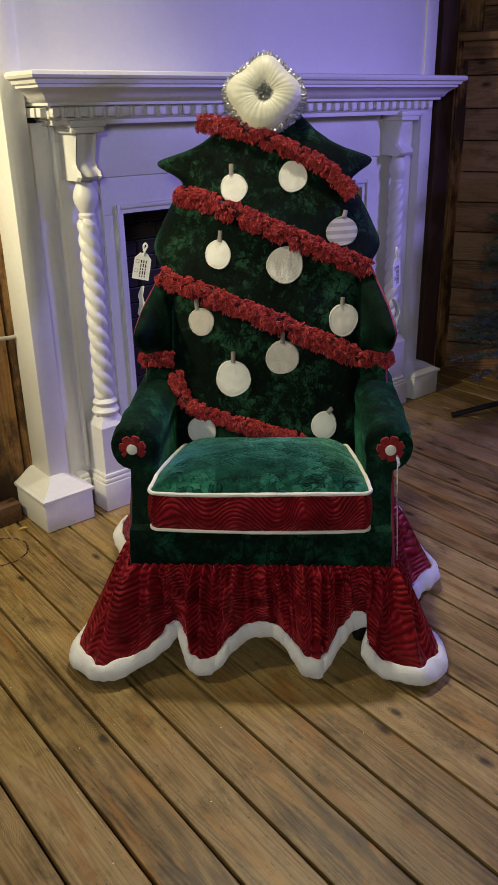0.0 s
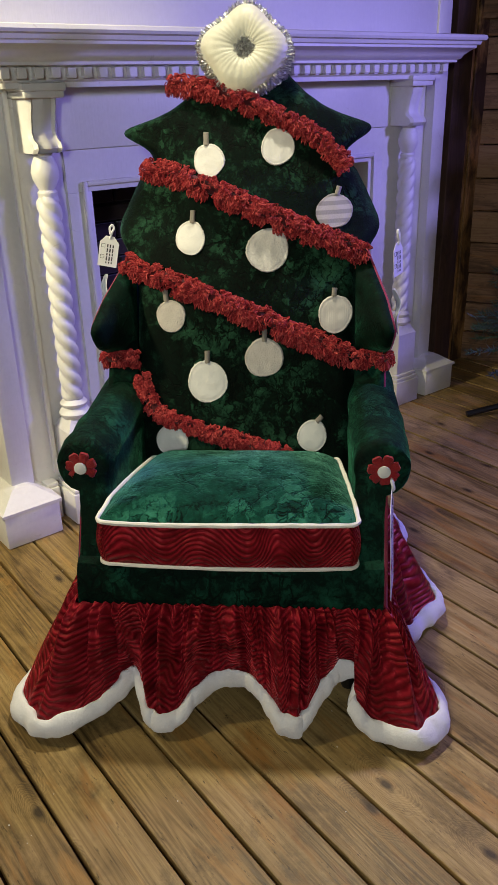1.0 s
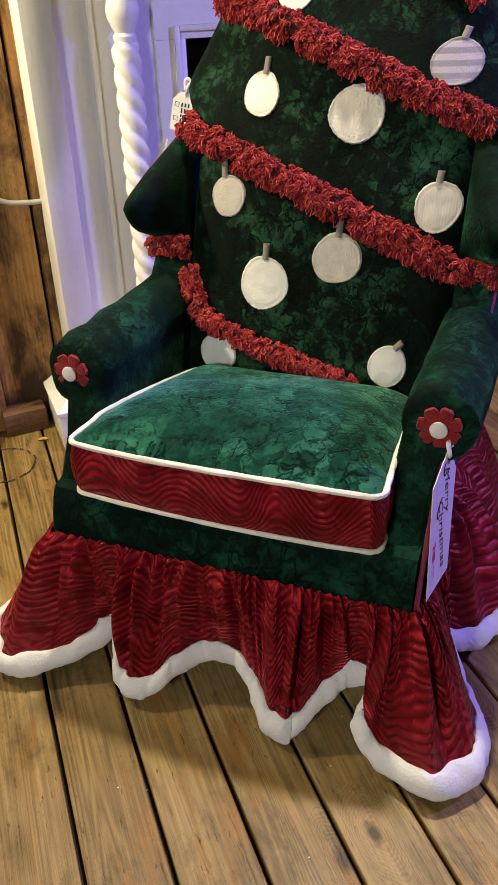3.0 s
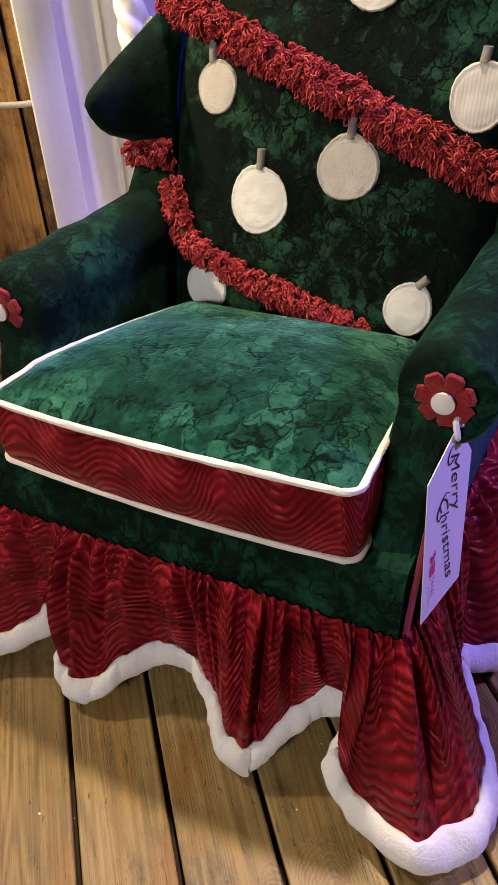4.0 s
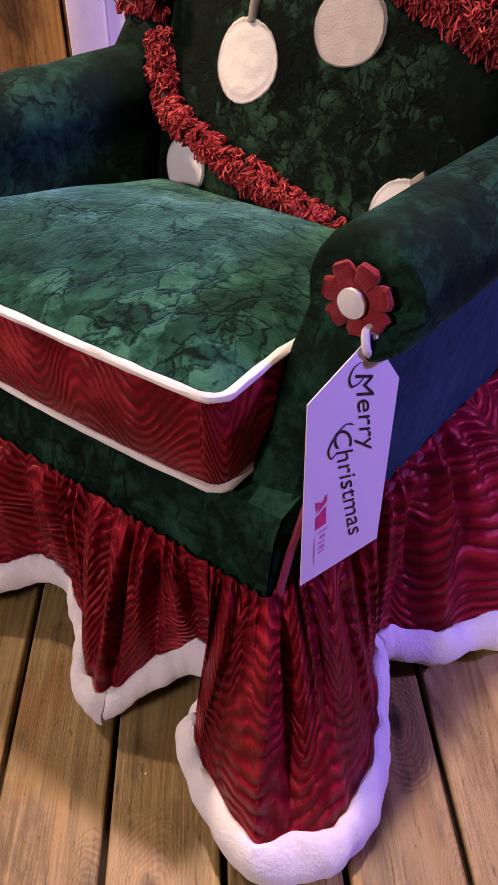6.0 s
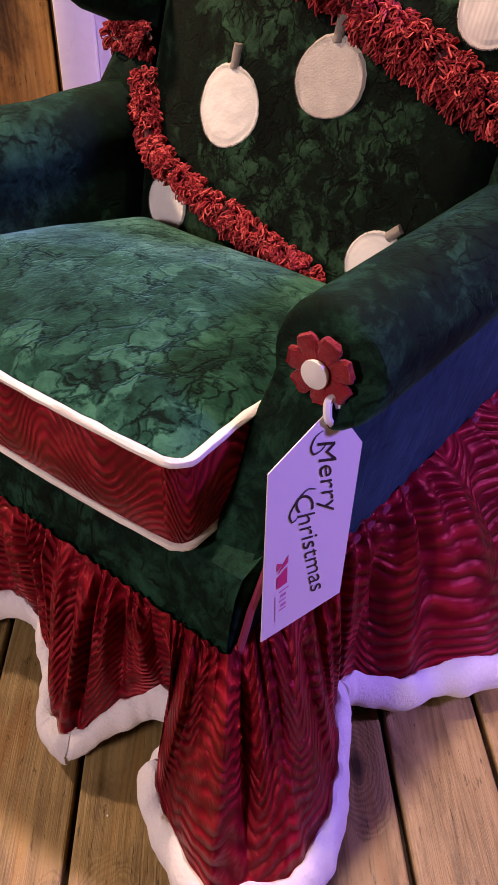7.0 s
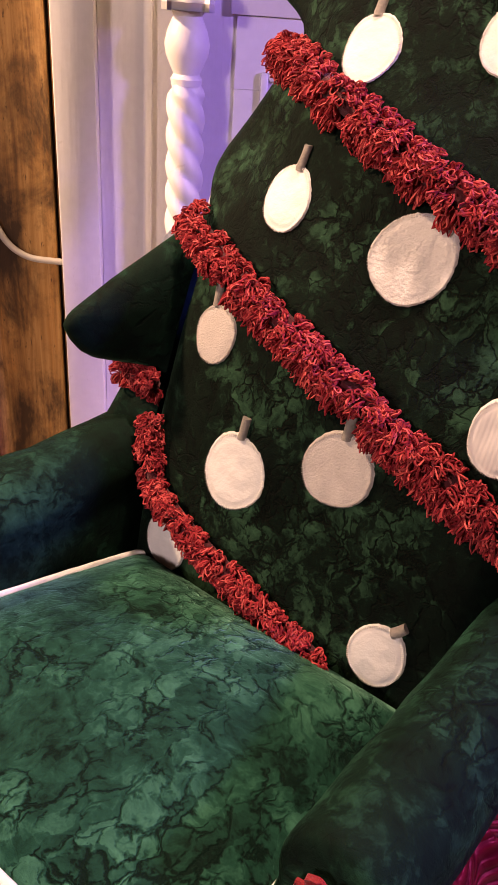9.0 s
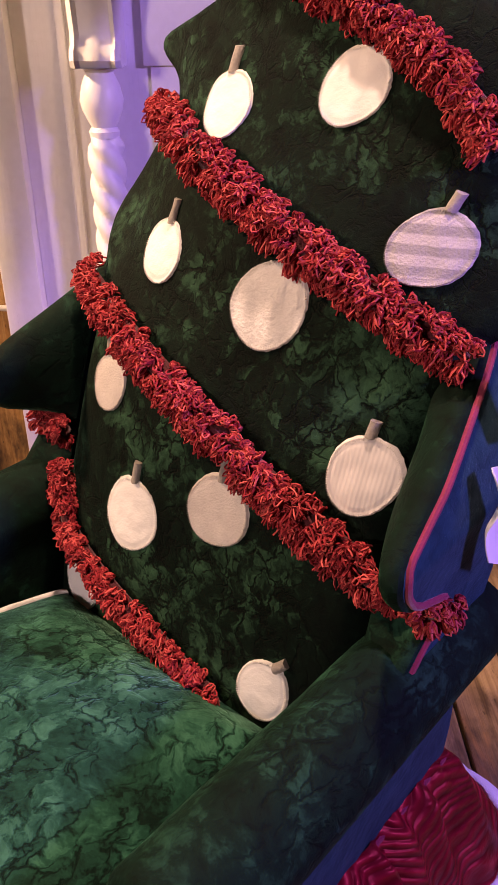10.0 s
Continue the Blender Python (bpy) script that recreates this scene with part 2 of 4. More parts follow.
def wood(name, dark, mid, light, axis="X", rough=0.55, stain=0.5, knots=1.0, grain=1.0, scorch=0.0, amber=0.0, cross=None):
    """Sawn softwood; the grain runs along the object's axis."""
    n = Nodes(name, rough)
    info = n.add("ShaderNodeObjectInfo")
    shift = n.add("ShaderNodeCombineXYZ", {0: n.math("MULTIPLY", info.outputs["Random"], 37.0), 1: n.math("MULTIPLY", info.outputs["Random"], 11.0), 2: n.math("MULTIPLY", info.outputs["Random"], 5.0)}).outputs[0]
    i = "XYZ".index(axis)
    v = n.coords("Object", (1, 1, 1), shift)

    def along(a, b):
        s = [b, b, b]
        s[i] = a
        return n.add("ShaderNodeMapping", {0: v, 3: tuple(s)}).outputs[0]

    # knots, laid out on the face of the board
    axes = n.add("ShaderNodeSeparateXYZ", {0: v})
    face = n.add("ShaderNodeCombineXYZ", {0: n.math("MULTIPLY", axes.outputs[i], 4.2), 1: n.math("MULTIPLY", axes.outputs[cross if cross is not None else (1, 0, 0)[i]], 9.0)}).outputs[0]
    kv = n.add("ShaderNodeTexVoronoi", {"Vector": face, "Scale": 1.0, "Randomness": 1.0})
    kv.voronoi_dimensions = "2D"
    pick = n.grey(n.add("ShaderNodeSeparateColor", {0: kv.outputs[1]}).outputs[0], 0.79, 0.81)
    near = n.math("ADD", kv.outputs[0], n.math("MULTIPLY", n.math("SUBTRACT", n.noise(v, 60), 0.5), 0.08))
    kn = n.math("MULTIPLY", n.grey(near, 0.10, 0.42, 1.0, 0.0), pick)
    ring = n.math("MULTIPLY", n.math("MULTIPLY", n.grey(near, 0.04, 0.135, 0.9, 0.0), pick), knots)
    lines = n.noise(along(1.6, 120.0), 1.0, 5, 0.72, 0.5)
    hair = n.noise(along(6.0, 420.0), 1.0, 3, 0.6)
    lines = n.math("ADD", n.math("MULTIPLY", lines, 0.75), n.math("MULTIPLY", hair, 0.32))
    bend = n.math("ADD", lines, n.math("MULTIPLY", n.noise(along(1.2, 9.0), 1.0, 3, 0.5, 0.8), 0.8))
    field = n.math("ADD", n.noise(along(0.6, 8.0), 1.0, 2, 0.5, 0.3), n.math("MULTIPLY", kn, 0.40))
    fig = n.grey(n.math("SINE", n.math("MULTIPLY", field, 150.0)), -1.0, 1.0)
    tone = n.math("ADD", n.math("MULTIPLY", n.math("SUBTRACT", bend, 0.93), 0.72 * grain), n.math("MULTIPLY", n.math("SUBTRACT", fig, 0.5), 0.13 * grain))
    tone = n.math("ADD", tone, 0.50)
    tone = n.math("ADD", tone, n.math("MULTIPLY", n.math("SUBTRACT", info.outputs["Random"], 0.5), 0.22))
    colour = n.ramp(tone, [(0.22, dark), (0.46, mid), (0.75, light)])
    blot = n.grey(n.noise(along(4.0, 9.0), 1.0, 9, 0.74, 0.3), 0.50, 0.64)
    colour = n.mix(n.math("MULTIPLY", blot, stain), colour, tuple(0.4 * c for c in dark))
    worn = n.grey(n.noise(along(1.6, 11.0), 1.7, 4, 0.6, 0.8), 0.57, 0.70)
    colour = n.mix(n.math("MULTIPLY", worn, 0.6), colour, (light[0] * 0.95, light[1] * 0.72, light[2] * 0.44))
    if amber:
        rubbed = n.grey(n.noise(along(2.2, 13.0), 1.0, 4, 0.6, 0.6), 0.58, 0.68)
        colour = n.mix(n.math("MULTIPLY", rubbed, amber), colour, (0.30, 0.135, 0.026))
    if scorch:
        burnt = n.grey(n.noise(along(3.0, 6.5), 1.0, 7, 0.62, 0.4), 0.47, 0.60)
        colour = n.mix(n.math("MULTIPLY", burnt, scorch), colour, tuple(0.28 * c for c in dark))
    colour = n.mix(ring, colour, tuple(0.30 * c for c in dark))
    fleck = n.grey(n.noise(along(30, 150), 1.0, 4, 0.7), 0.63, 0.68)
    colour = n.mix(n.math("MULTIPLY", fleck, 0.7), colour, tuple(0.45 * c for c in dark))
    grime = n.grey(n.noise(v, 23, 6, 0.75), 0.52, 0.66)
    colour = n.mix(n.math("MULTIPLY", grime, 0.35 * stain), colour, tuple(0.7 * c for c in dark))
    scratch = n.grey(n.noise(along(18, 260), 1.0, 3), 0.66, 0.74)
    h = n.math("SUBTRACT", n.math("MULTIPLY", bend, 0.6), n.math("MULTIPLY", scratch, 0.5))
    nrm = n.bump(n.noise(v, 300, 3), 0.15, 0.001, n.bump(h, 0.6, 0.004))
    return n.done(colour, nrm, n.grey(bend, 0.3, 1.2, rough - 0.15, rough + 0.15), Specular_IOR_Level=0.4)


FLOORWOOD = wood("worn_floorboard", (0.070, 0.042, 0.013), (0.280, 0.185, 0.064), (0.48, 0.34, 0.135), "X", 0.36, 0.6, 1.0, 1.0, 0.0, 0.6)
WALLWOOD = wood("rough_sawn_wall_plank", (0.075, 0.032, 0.009), (0.31, 0.155, 0.044), (0.48, 0.275, 0.095), "Z", 0.6, 0.8, 1.0, 1.1, 0.92)
SIDEWOOD = wood("brown_cabin_plank", (0.10, 0.052, 0.025), (0.32, 0.18, 0.090), (0.44, 0.27, 0.14), "X", 0.7, 0.6, 1.0, 1.0, 0.0, 0.0, 2)
DARKWOOD = wood("dark_timber_post", (0.025, 0.012, 0.008), (0.055, 0.028, 0.018), (0.09, 0.05, 0.03), "Z", 0.7, 0.5, 0.5)
BLOCKWOOD = wood("brown_wood_block", (0.05, 0.025, 0.012), (0.13, 0.065, 0.03), (0.2, 0.11, 0.05), "X", 0.6, 0.3)
UNDER = paint("dark_subfloor_dust", (0.020, 0.014, 0.009), (0.06, 0.042, 0.024), 0.95)


def plain(name, colour, rough=0.5, metal=0.0):
    return Nodes(name, rough, metal).done(colour)


CARD = plain("white_card", (0.78, 0.77, 0.78), 0.55)
INK = plain("black_ink", (0.012, 0.012, 0.014), 0.6)
PINK = plain("pink_print", (0.70, 0.03, 0.16), 0.6)
PALEPINK = plain("pale_pink_print", (0.66, 0.22, 0.42), 0.6)
CONDUIT = plain("grey_plastic_conduit", (0.42, 0.40, 0.37), 0.45)
RIBBON = plain("white_satin_ribbon", (0.80, 0.80, 0.82), 0.35)
BUTTON = paint("pearl_white_button", (0.72, 0.71, 0.68), (0.82, 0.81, 0.78), 0.3)
NEEDLE = cloth("dark_green_needles", (0.010, 0.028, 0.018), (0.025, 0.06, 0.038), 40, 0.1, 0.6)
BARK = plain("green_wire_trunk", (0.03, 0.035, 0.02), 0.8)
BRICKMAT = cloth("sooty_brick", (0.016, 0.012, 0.012), (0.045, 0.03, 0.028), 30, 0.6)
FLAKE = plain("white_glitter_flakes", (0.8, 0.78, 0.72), 0.3)

# ---- mesh tools ----
FRAMES = {}


def thing(name, at, label, category, group="", kind="", turn=0.0, built=None):
    """An Empty at a thing's base. built: the matrix of the coordinates in which its parts are modelled (default: its own)."""
    ob = new(name)
    ob.empty_display_size = 0.1
    ob.matrix_world = pose(*at, 0, 0, turn)
    FRAMES[ob] = built if built is not None else Matrix.Identity(4)
    return tagged(ob, label, category, group, kind)


def part(name, bm, material, parent, label="", smooth=True, kind=""):
    me = bpy.data.meshes.new(name)
    root = parent
    while root.parent:
        root = root.parent
    shift = FRAMES.get(root)
    if shift is not None:
        bm.transform(shift)
    bmesh.ops.recalc_face_normals(bm, faces=bm.faces)
    bm.to_mesh(me)
    bm.free()
    for m in material if isinstance(material, (list, tuple)) else [material]:
        me.materials.append(m)
    if smooth:
        me.polygons.foreach_set("use_smooth", [True] * len(me.polygons))
        me.set_sharp_from_angle(angle=radians(42))
    ob = new(name, me)
    ob.parent = parent
    return tagged(ob, label, "", "", kind)


def solo(name, bm, material, label, category, at=None, kind="", group="", smooth=True):
    """A thing that is one mesh."""
    me = bpy.data.meshes.new(name)
    bmesh.ops.recalc_face_normals(bm, faces=bm.faces)
    bm.to_mesh(me)
    bm.free()
    me.materials.append(material)
    if smooth:
        me.polygons.foreach_set("use_smooth", [True] * len(me.polygons))
        me.set_sharp_from_angle(angle=radians(42))
    ob = new(name, me)
    if at is not None:
        ob.matrix_world = at
    return tagged(ob, label, category, group, kind)


def box(bm, x0, x1, y0, y1, z0, z1, bevel=0.0, segments=2):
    got = bmesh.ops.create_cube(bm, size=1.0)
    vs = got["verts"]
    for v in vs:
        v.co = Vector((x0 + (v.co.x + 0.5) * (x1 - x0), y0 + (v.co.y + 0.5) * (y1 - y0), z0 + (v.co.z + 0.5) * (z1 - z0)))
    if bevel:
        es = list({e for v in vs for e in v.link_edges})
        bmesh.ops.bevel(bm, geom=es, offset=bevel, segments=segments, affect="EDGES", profile=0.5)
    return bm


def sheet(bm, rows, closed=False, size=None, caps=False):
    """A skin over rows of points; UV in metres when size=(width, height) is given."""
    uv = bm.loops.layers.uv.verify()
    vs = [[bm.verts.new(p) for p in r] for r in rows]
    n, m = len(rows), len(rows[0])
    w, h = size or (1, 1)
    for i in range(n - 1):
        for j in range(m if closed else m - 1):
            k = (j + 1) % m
            f = bm.faces.new((vs[i][j], vs[i][k], vs[i + 1][k], vs[i + 1][j]))
            for lp, (a, b) in zip(f.loops, ((j, i), (j + 1, i), (j + 1, i + 1), (j, i + 1))):
                lp[uv].uv = (w * a / m, h * (1 - b / n))
    if caps:
        bm.faces.new(vs[0])
        bm.faces.new(vs[-1])
    return bm


def curve_points(ctrl, count, closed=False):
    """Catmull-Rom through the control points."""
    c = [Vector(p) for p in ctrl]
    n = len(c)
    out = []
    spans = n if closed else n - 1
    for q in range(count):
        s = q * spans / (count if closed else count - 1)
        i = min(int(s), spans - 1)
        t = s - i
        g = [c[(i + k) % n] if closed else c[max(0, min(n - 1, i + k))] for k in (-1, 0, 1, 2)]
        out.append(0.5 * ((2 * g[1]) + (g[2] - g[0]) * t + (2 * g[0] - 5 * g[1] + 4 * g[2] - g[3]) * t * t + (3 * g[1] - g[0] - 3 * g[2] + g[3]) * t ** 3))
    return out


def tube(bm, pts, radius, sides=8, closed=False, caps=True):
    pts = [Vector(p) for p in pts]
    n = len(pts)
    rows, ref = [], None
    for i, p in enumerate(pts):
        a = pts[(i + 1) % n] if closed or i < n - 1 else p
        b = pts[i - 1] if closed or i > 0 else p
        d = (a - b).normalized()
        if ref is None:
            ref = d.orthogonal().normalized()
        ref = (ref - d * ref.dot(d)).normalized()
        side = d.cross(ref)
        r = radius(i / max(1, n - 1)) if callable(radius) else radius
        rows.append([p + r * (math.cos(6.2832 * k / sides) * ref + math.sin(6.2832 * k / sides) * side) for k in range(sides)])
    if closed:
        rows.append(rows[0])
    sheet(bm, rows, True)
    if caps and not closed:
        bm.verts.ensure_lookup_table()
        base = len(bm.verts) - n * sides
        bm.faces.new([bm.verts[base + k] for k in range(sides)])
        bm.faces.new([bm.verts[base + (n - 1) * sides + k] for k in range(sides)])
    if closed:
        bmesh.ops.remove_doubles(bm, verts=bm.verts, dist=1e-6)
    return bm


def lathe(bm, profile, cx, cy, sides=24, twist=None):
    """profile: (radius, z) rows. twist(z, angle): extra radius."""
    rows = []
    for r, z in profile:
        rows.append([(cx + (r + (twist(z, 6.2832 * k / sides) if twist else 0)) * math.cos(6.2832 * k / sides), cy + (r + (twist(z, 6.2832 * k / sides) if twist else 0)) * math.sin(6.2832 * k / sides), z) for k in range(sides)])
    return sheet(bm, rows, True, None, True)


def table(x, rows):
    """Linear look-up in (key, value) rows."""
    if x <= rows[0][0]:
        return rows[0][1]
    for (a, u), (b, v) in zip(rows, rows[1:]):
        if x <= b:
            return u + (v - u) * (x - a) / (b - a)
    return rows[-1][1]


def rough_up(bm, amount, scale, seed=0.0):
    for v in bm.verts:
        v.co += amount * noise.noise_vector(v.co * scale + Vector((seed, seed, seed)))
    return bm


# ---- fireplace, its wall and its neighbours; x along the front, y into the wall ----
FIRE = pose(-0.0584, 3.2641, 0, 0, 0, 43.34)


def build_fireplace():
    fp = thing("fireplace", (0, 0, 0), "white painted wooden fireplace surround with twisted columns", "fireplace")
    fp.matrix_world = FIRE
    for s in (-1, 1):
        bm = bmesh.new()
        box(bm, *sorted((s * 1.065, s * 0.985)), 0.09, 0.235, 0, 2.9, 0.004)
        part("pilaster", bm, WHITE, fp)
        # plinth of the pilaster with its sloping cap
        bm = bmesh.new()
        box(bm, *sorted((s * 1.14, s * 0.945)), 0.0, 0.235, 0, 0.120, 0.005)
        part("plinth", bm, WHITE, fp)
        bm = bmesh.new()
        x0, x1 = sorted((s * 1.147, s * 0.938))
        prof = [(0.0, 0.118), (0.0, 0.128), (0.010, 0.133), (0.030, 0.146), (0.055, 0.164), (0.072, 0.173), (0.085, 0.176)]
        rows = [[(x0 + i, -0.007 + i, z), (x1 - i, -0.007 + i, z), (x1 - i, 0.235, z), (x0 + i, 0.235, z)] for i, z in prof]
        sheet(bm, rows, True, None, True)
        part("plinth_cap", bm, WHITE, fp, "", False)
        # panel between pilaster and column, with a raised strip
        bm = bmesh.new()
        box(bm, *sorted((s * 0.984, s * 0.72)), 0.135, 0.235, 0, 1.385, 0.0)
        part("side_panel", bm, WHITE, fp, "", False)
        bm = bmesh.new()
        box(bm, *sorted((s * 0.897, s * 0.880)), 0.118, 0.138, 0.16, 1.38, 0.005)
        part("strip", bm, WHITE, fp)
        bm = bmesh.new()
        box(bm, *sorted((s * 0.944, s * 0.90)), 0.085, 0.14, 0.0, 0.12, 0.004)
        box(bm, *sorted((s * 0.944, s * 0.90)), 0.092, 0.14, 0.12, 0.138, 0.005)
        part("baseboard_return", bm, WHITE, fp)
        # column: square foot, turned base, rope shaft, bead, corbel
        cx, cy = s * 0.815, 0.075
        bm = bmesh.new()
        box(bm, cx - 0.075, cx + 0.075, cy - 0.075, 0.14, 0, 0.112, 0.004)
        box(bm, cx - 0.070, cx + 0.070, cy - 0.070, 0.14, 0.112, 0.128, 0.006)
        box(bm, cx - 0.064, cx + 0.064, cy - 0.064, 0.14, 0.128, 0.146, 0.007)
        part("column_foot", bm, WHITE, fp)
        bm = bmesh.new()
        a, b = 0.056, 0.030
        rows = [[(cx - a, cy - a, z), (cx + a, cy - a, z), (cx + a, cy + a, z), (cx - a, cy + a, z)] for z in (0.144, 0.33)]
        rows.append([(cx - b, cy - b, 0.375), (cx + b, cy - b, 0.375), (cx + b, cy + b, 0.375), (cx - b, cy + b, 0.375)])
        sheet(bm, rows, True, None, True)
        part("column_block", bm, WHITE, fp, "", False)
        bm = bmesh.new()
        prof = [(0.034, 0.36), (0.048, 0.372), (0.052, 0.384), (0.046, 0.395), (0.036, 0.402), (0.044, 0.410), (0.046, 0.418), (0.034, 0.430)]
        lathe(bm, prof, cx, cy)
        part("column_base", bm, WHITE, fp)
        bm = bmesh.new()
        prof = [(0.032 - 0.010 * max(0, 1 - (z - 0.42) / 0.02) - 0.010 * max(0, 1 - (1.085 - z) / 0.02), z) for z in [0.42 + 0.665 * i / 150 for i in range(151)]]
        lathe(bm, prof, cx, cy, 36, lambda z, a: 0.0105 * (abs(math.sin(1.5 * (a - s * z * 38.0) )) ** 0.8) - 0.005)
        part("rope_shaft", bm, WHITE, fp)
        bm = bmesh.new()
        prof = [(0.028, 1.08), (0.030, 1.092), (0.024, 1.100), (0.030, 1.112), (0.039, 1.132), (0.042, 1.150), (0.037, 1.172), (0.030, 1.188), (0.026, 1.196), (0.034, 1.208)]
        lathe(bm, prof, cx, cy)
        part("bead", bm, WHITE, fp)
        bm = bmesh.new()
        # scrolled corbel: a side profile drawn across its width
        prof = [(0.0, 1.205), (0.008, 1.205), (-0.004, 1.218), (0.004, 1.234), (0.022, 1.243), (0.030, 1.262), (0.022, 1.30), (0.012, 1.33), (0.010, 1.352), (0.0, 1.36)]
        w = 0.047
        rows = []
        for x, sink in ((-w, 0.012), (-w + 0.010, 0.0), (-w + 0.018, 0.008), (-0.010, 0.004), (0, 0.0), (0.010, 0.004), (w - 0.018, 0.008), (w - 0.010, 0.0), (w, 0.012)):
            rows.append([(cx + x, cy - 0.055 + d + sink, z) for d, z in prof] + [(cx + x, 0.14, 1.36), (cx + x, 0.14, 1.205)])
        sheet(bm, rows, True, None, True)
        part("corbel", bm, WHITE, fp)
        bm = bmesh.new()
        box(bm, cx - 0.062, cx + 0.062, cy - 0.062, 0.14, 1.352, 1.372, 0.005)
        box(bm, cx - 0.068, cx + 0.068, cy - 0.068, 0.14, 1.370, 1.392, 0.006)
        part("capital", bm, WHITE, fp)
        # wing of the surround beside the firebox
        bm = bmesh.new()
        box(bm, *sorted((s * 0.722, s * 0.637)), 0.128, 0.235, 0, 1.075, 0.003)
        part("jamb", bm, WHITE, fp)
        bm = bmesh.new()
        box(bm, *sorted((s * 0.672, s * 0.656)), 0.114, 0.130, 0, 1.108, 0.005)
        part("jamb_moulding", bm, WHITE, fp)
    bm = bmesh.new()
    box(bm, -0.722, 0.722, 0.1285, 0.235, 1.075, 1.202, 0.0)
    part("lintel", bm, WHITE, fp, "", False)
    bm = bmesh.new()
    box(bm, -0.656, 0.656, 0.1145, 0.130, 1.092, 1.108, 0.005)
    part("lintel_moulding", bm, WHITE, fp)
    bm = bmesh.new()
    box(bm, -0.735, 0.735, 0.118, 0.232, 1.203, 1.39, 0.003)
    part("frieze", bm, WHITE, fp)
    # mantel: stepped cornice, dentils, shelf
    bm = bmesh.new()
    prof = [(0.03, 1.378), (0.03, 1.392), (0.020, 1.398), (0.020, 1.432), (-0.012, 1.436), (-0.012, 1.444), (-0.022, 1.448), (-0.030, 1.462), (-0.050, 1.478), (-0.064, 1.486), (-0.064, 1.494), (-0.074, 1.497), (-0.078, 1.508), (-0.090, 1.512), (-0.094, 1.520), (-0.090, 1.530), (-0.080, 1.533)]
    rows = []
    for d, z in prof:
        hw = 0.962 - d
        rows.append([(0.012 - hw, d, z), (0.012 + hw, d, z), (0.012 + hw, 0.16, z), (0.012 - hw, 0.16, z)])
    sheet(bm, rows, True, None, True)
    part("mantel_shelf", bm, WHITE, fp, "white mantel shelf with stepped moulding")
    bm = bmesh.new()
    box(bm, -0.014, 0.014, -0.011, 0.011, -0.014, 0.014, 0.002, 1)
    first = part("dentil", bm, WHITE, fp)
    first.location = (-0.93, 0.009, 1.416)
    for i in range(1, 38):
        o = first.copy()
        scene.collection.objects.link(o)
        o.location = (-0.93 + i * 1.86 / 37, 0.009, 1.416)
    for s in (-1, 1):
        for k in range(3):
            o = first.copy()
            scene.collection.objects.link(o)
            o.location, o.rotation_euler = (s * 0.963, 0.035 + 0.042 * k, 1.416), (0, 0, radians(90))
    # firebox: back, cheeks and hearth, with courses of brick
    bm = bmesh.new()
    box(bm, -0.66, 0.66, 0.60, 0.64, 0, 1.2)
    box(bm, -0.66, -0.625, 0.236, 0.60, 0, 1.2)
    box(bm, 0.625, 0.66, 0.236, 0.60, 0, 1.2)
    box(bm, -0.66, 0.66, 0.236, 0.60, 1.201, 1.24)
    part("firebox", bm, SOOT, fp, "black sooty firebox lining", False)
    bm = bmesh.new()
    for k in range(17):
        z = 0.02 + k * 0.068
        for i in range(-3, 4):
            x = i * 0.205 + (0.1 if k % 2 else 0)
            if abs(x) < 0.55:
                box(bm, x - 0.097, x + 0.097, 0.575, 0.602, z, z + 0.058, 0.004, 1)
        for i in range(2):
            y = 0.33 + i * 0.17 + (0.06 if k % 2 else 0)
            for s in (-1, 1):
                box(bm, *sorted((s * 0.627, s * 0.603)), y - 0.08, y + 0.08, z, z + 0.058, 0.004, 1)
    part("brickwork", bm, BRICKMAT, fp, "sooty dark brick lining", False, "stuff")
    bm = bmesh.new()
    box(bm, -1.0, 1.0, 0.10, 0.235, 1.50, 2.9)
    part("overmantel", bm, WALLWHITE, fp, "plain white panel above the mantel", False)
    return fp


build_fireplace()


def planked_wall(name, label, at, length, height, pitch, material, upright, gap=0.006):
    """A wall with real planks; x along it, its face at y = 0, thickness behind."""
    root = thing(name, (0, 0, 0), label, "wall", "", "structure")
    root.matrix_world = at
    bm = bmesh.new()
    box(bm, 0, length, 0.03, 0.15, 0, height)
    part("backing", bm, UNDER, root, "", False)
    count = int((length if upright else height) / pitch)
    first = None
    for k in range(count):
        if first is None:
            bm = bmesh.new()
            if upright:
                box(bm, 0, pitch - gap, 0.0, 0.028, -height / 2, height / 2, 0.004, 1)
            else:
                box(bm, -length / 2, length / 2, 0.0, 0.028, 0, pitch - gap, 0.004, 1)
            o = first = part("plank", bm, material, root, "", False)
        else:
            o = first.copy()
            scene.collection.objects.link(o)
        jog = 0.006 * math.sin(k * 7.3)
        o.location = (k * pitch, jog, height / 2) if upright else (length / 2, jog, k * pitch)
    return root


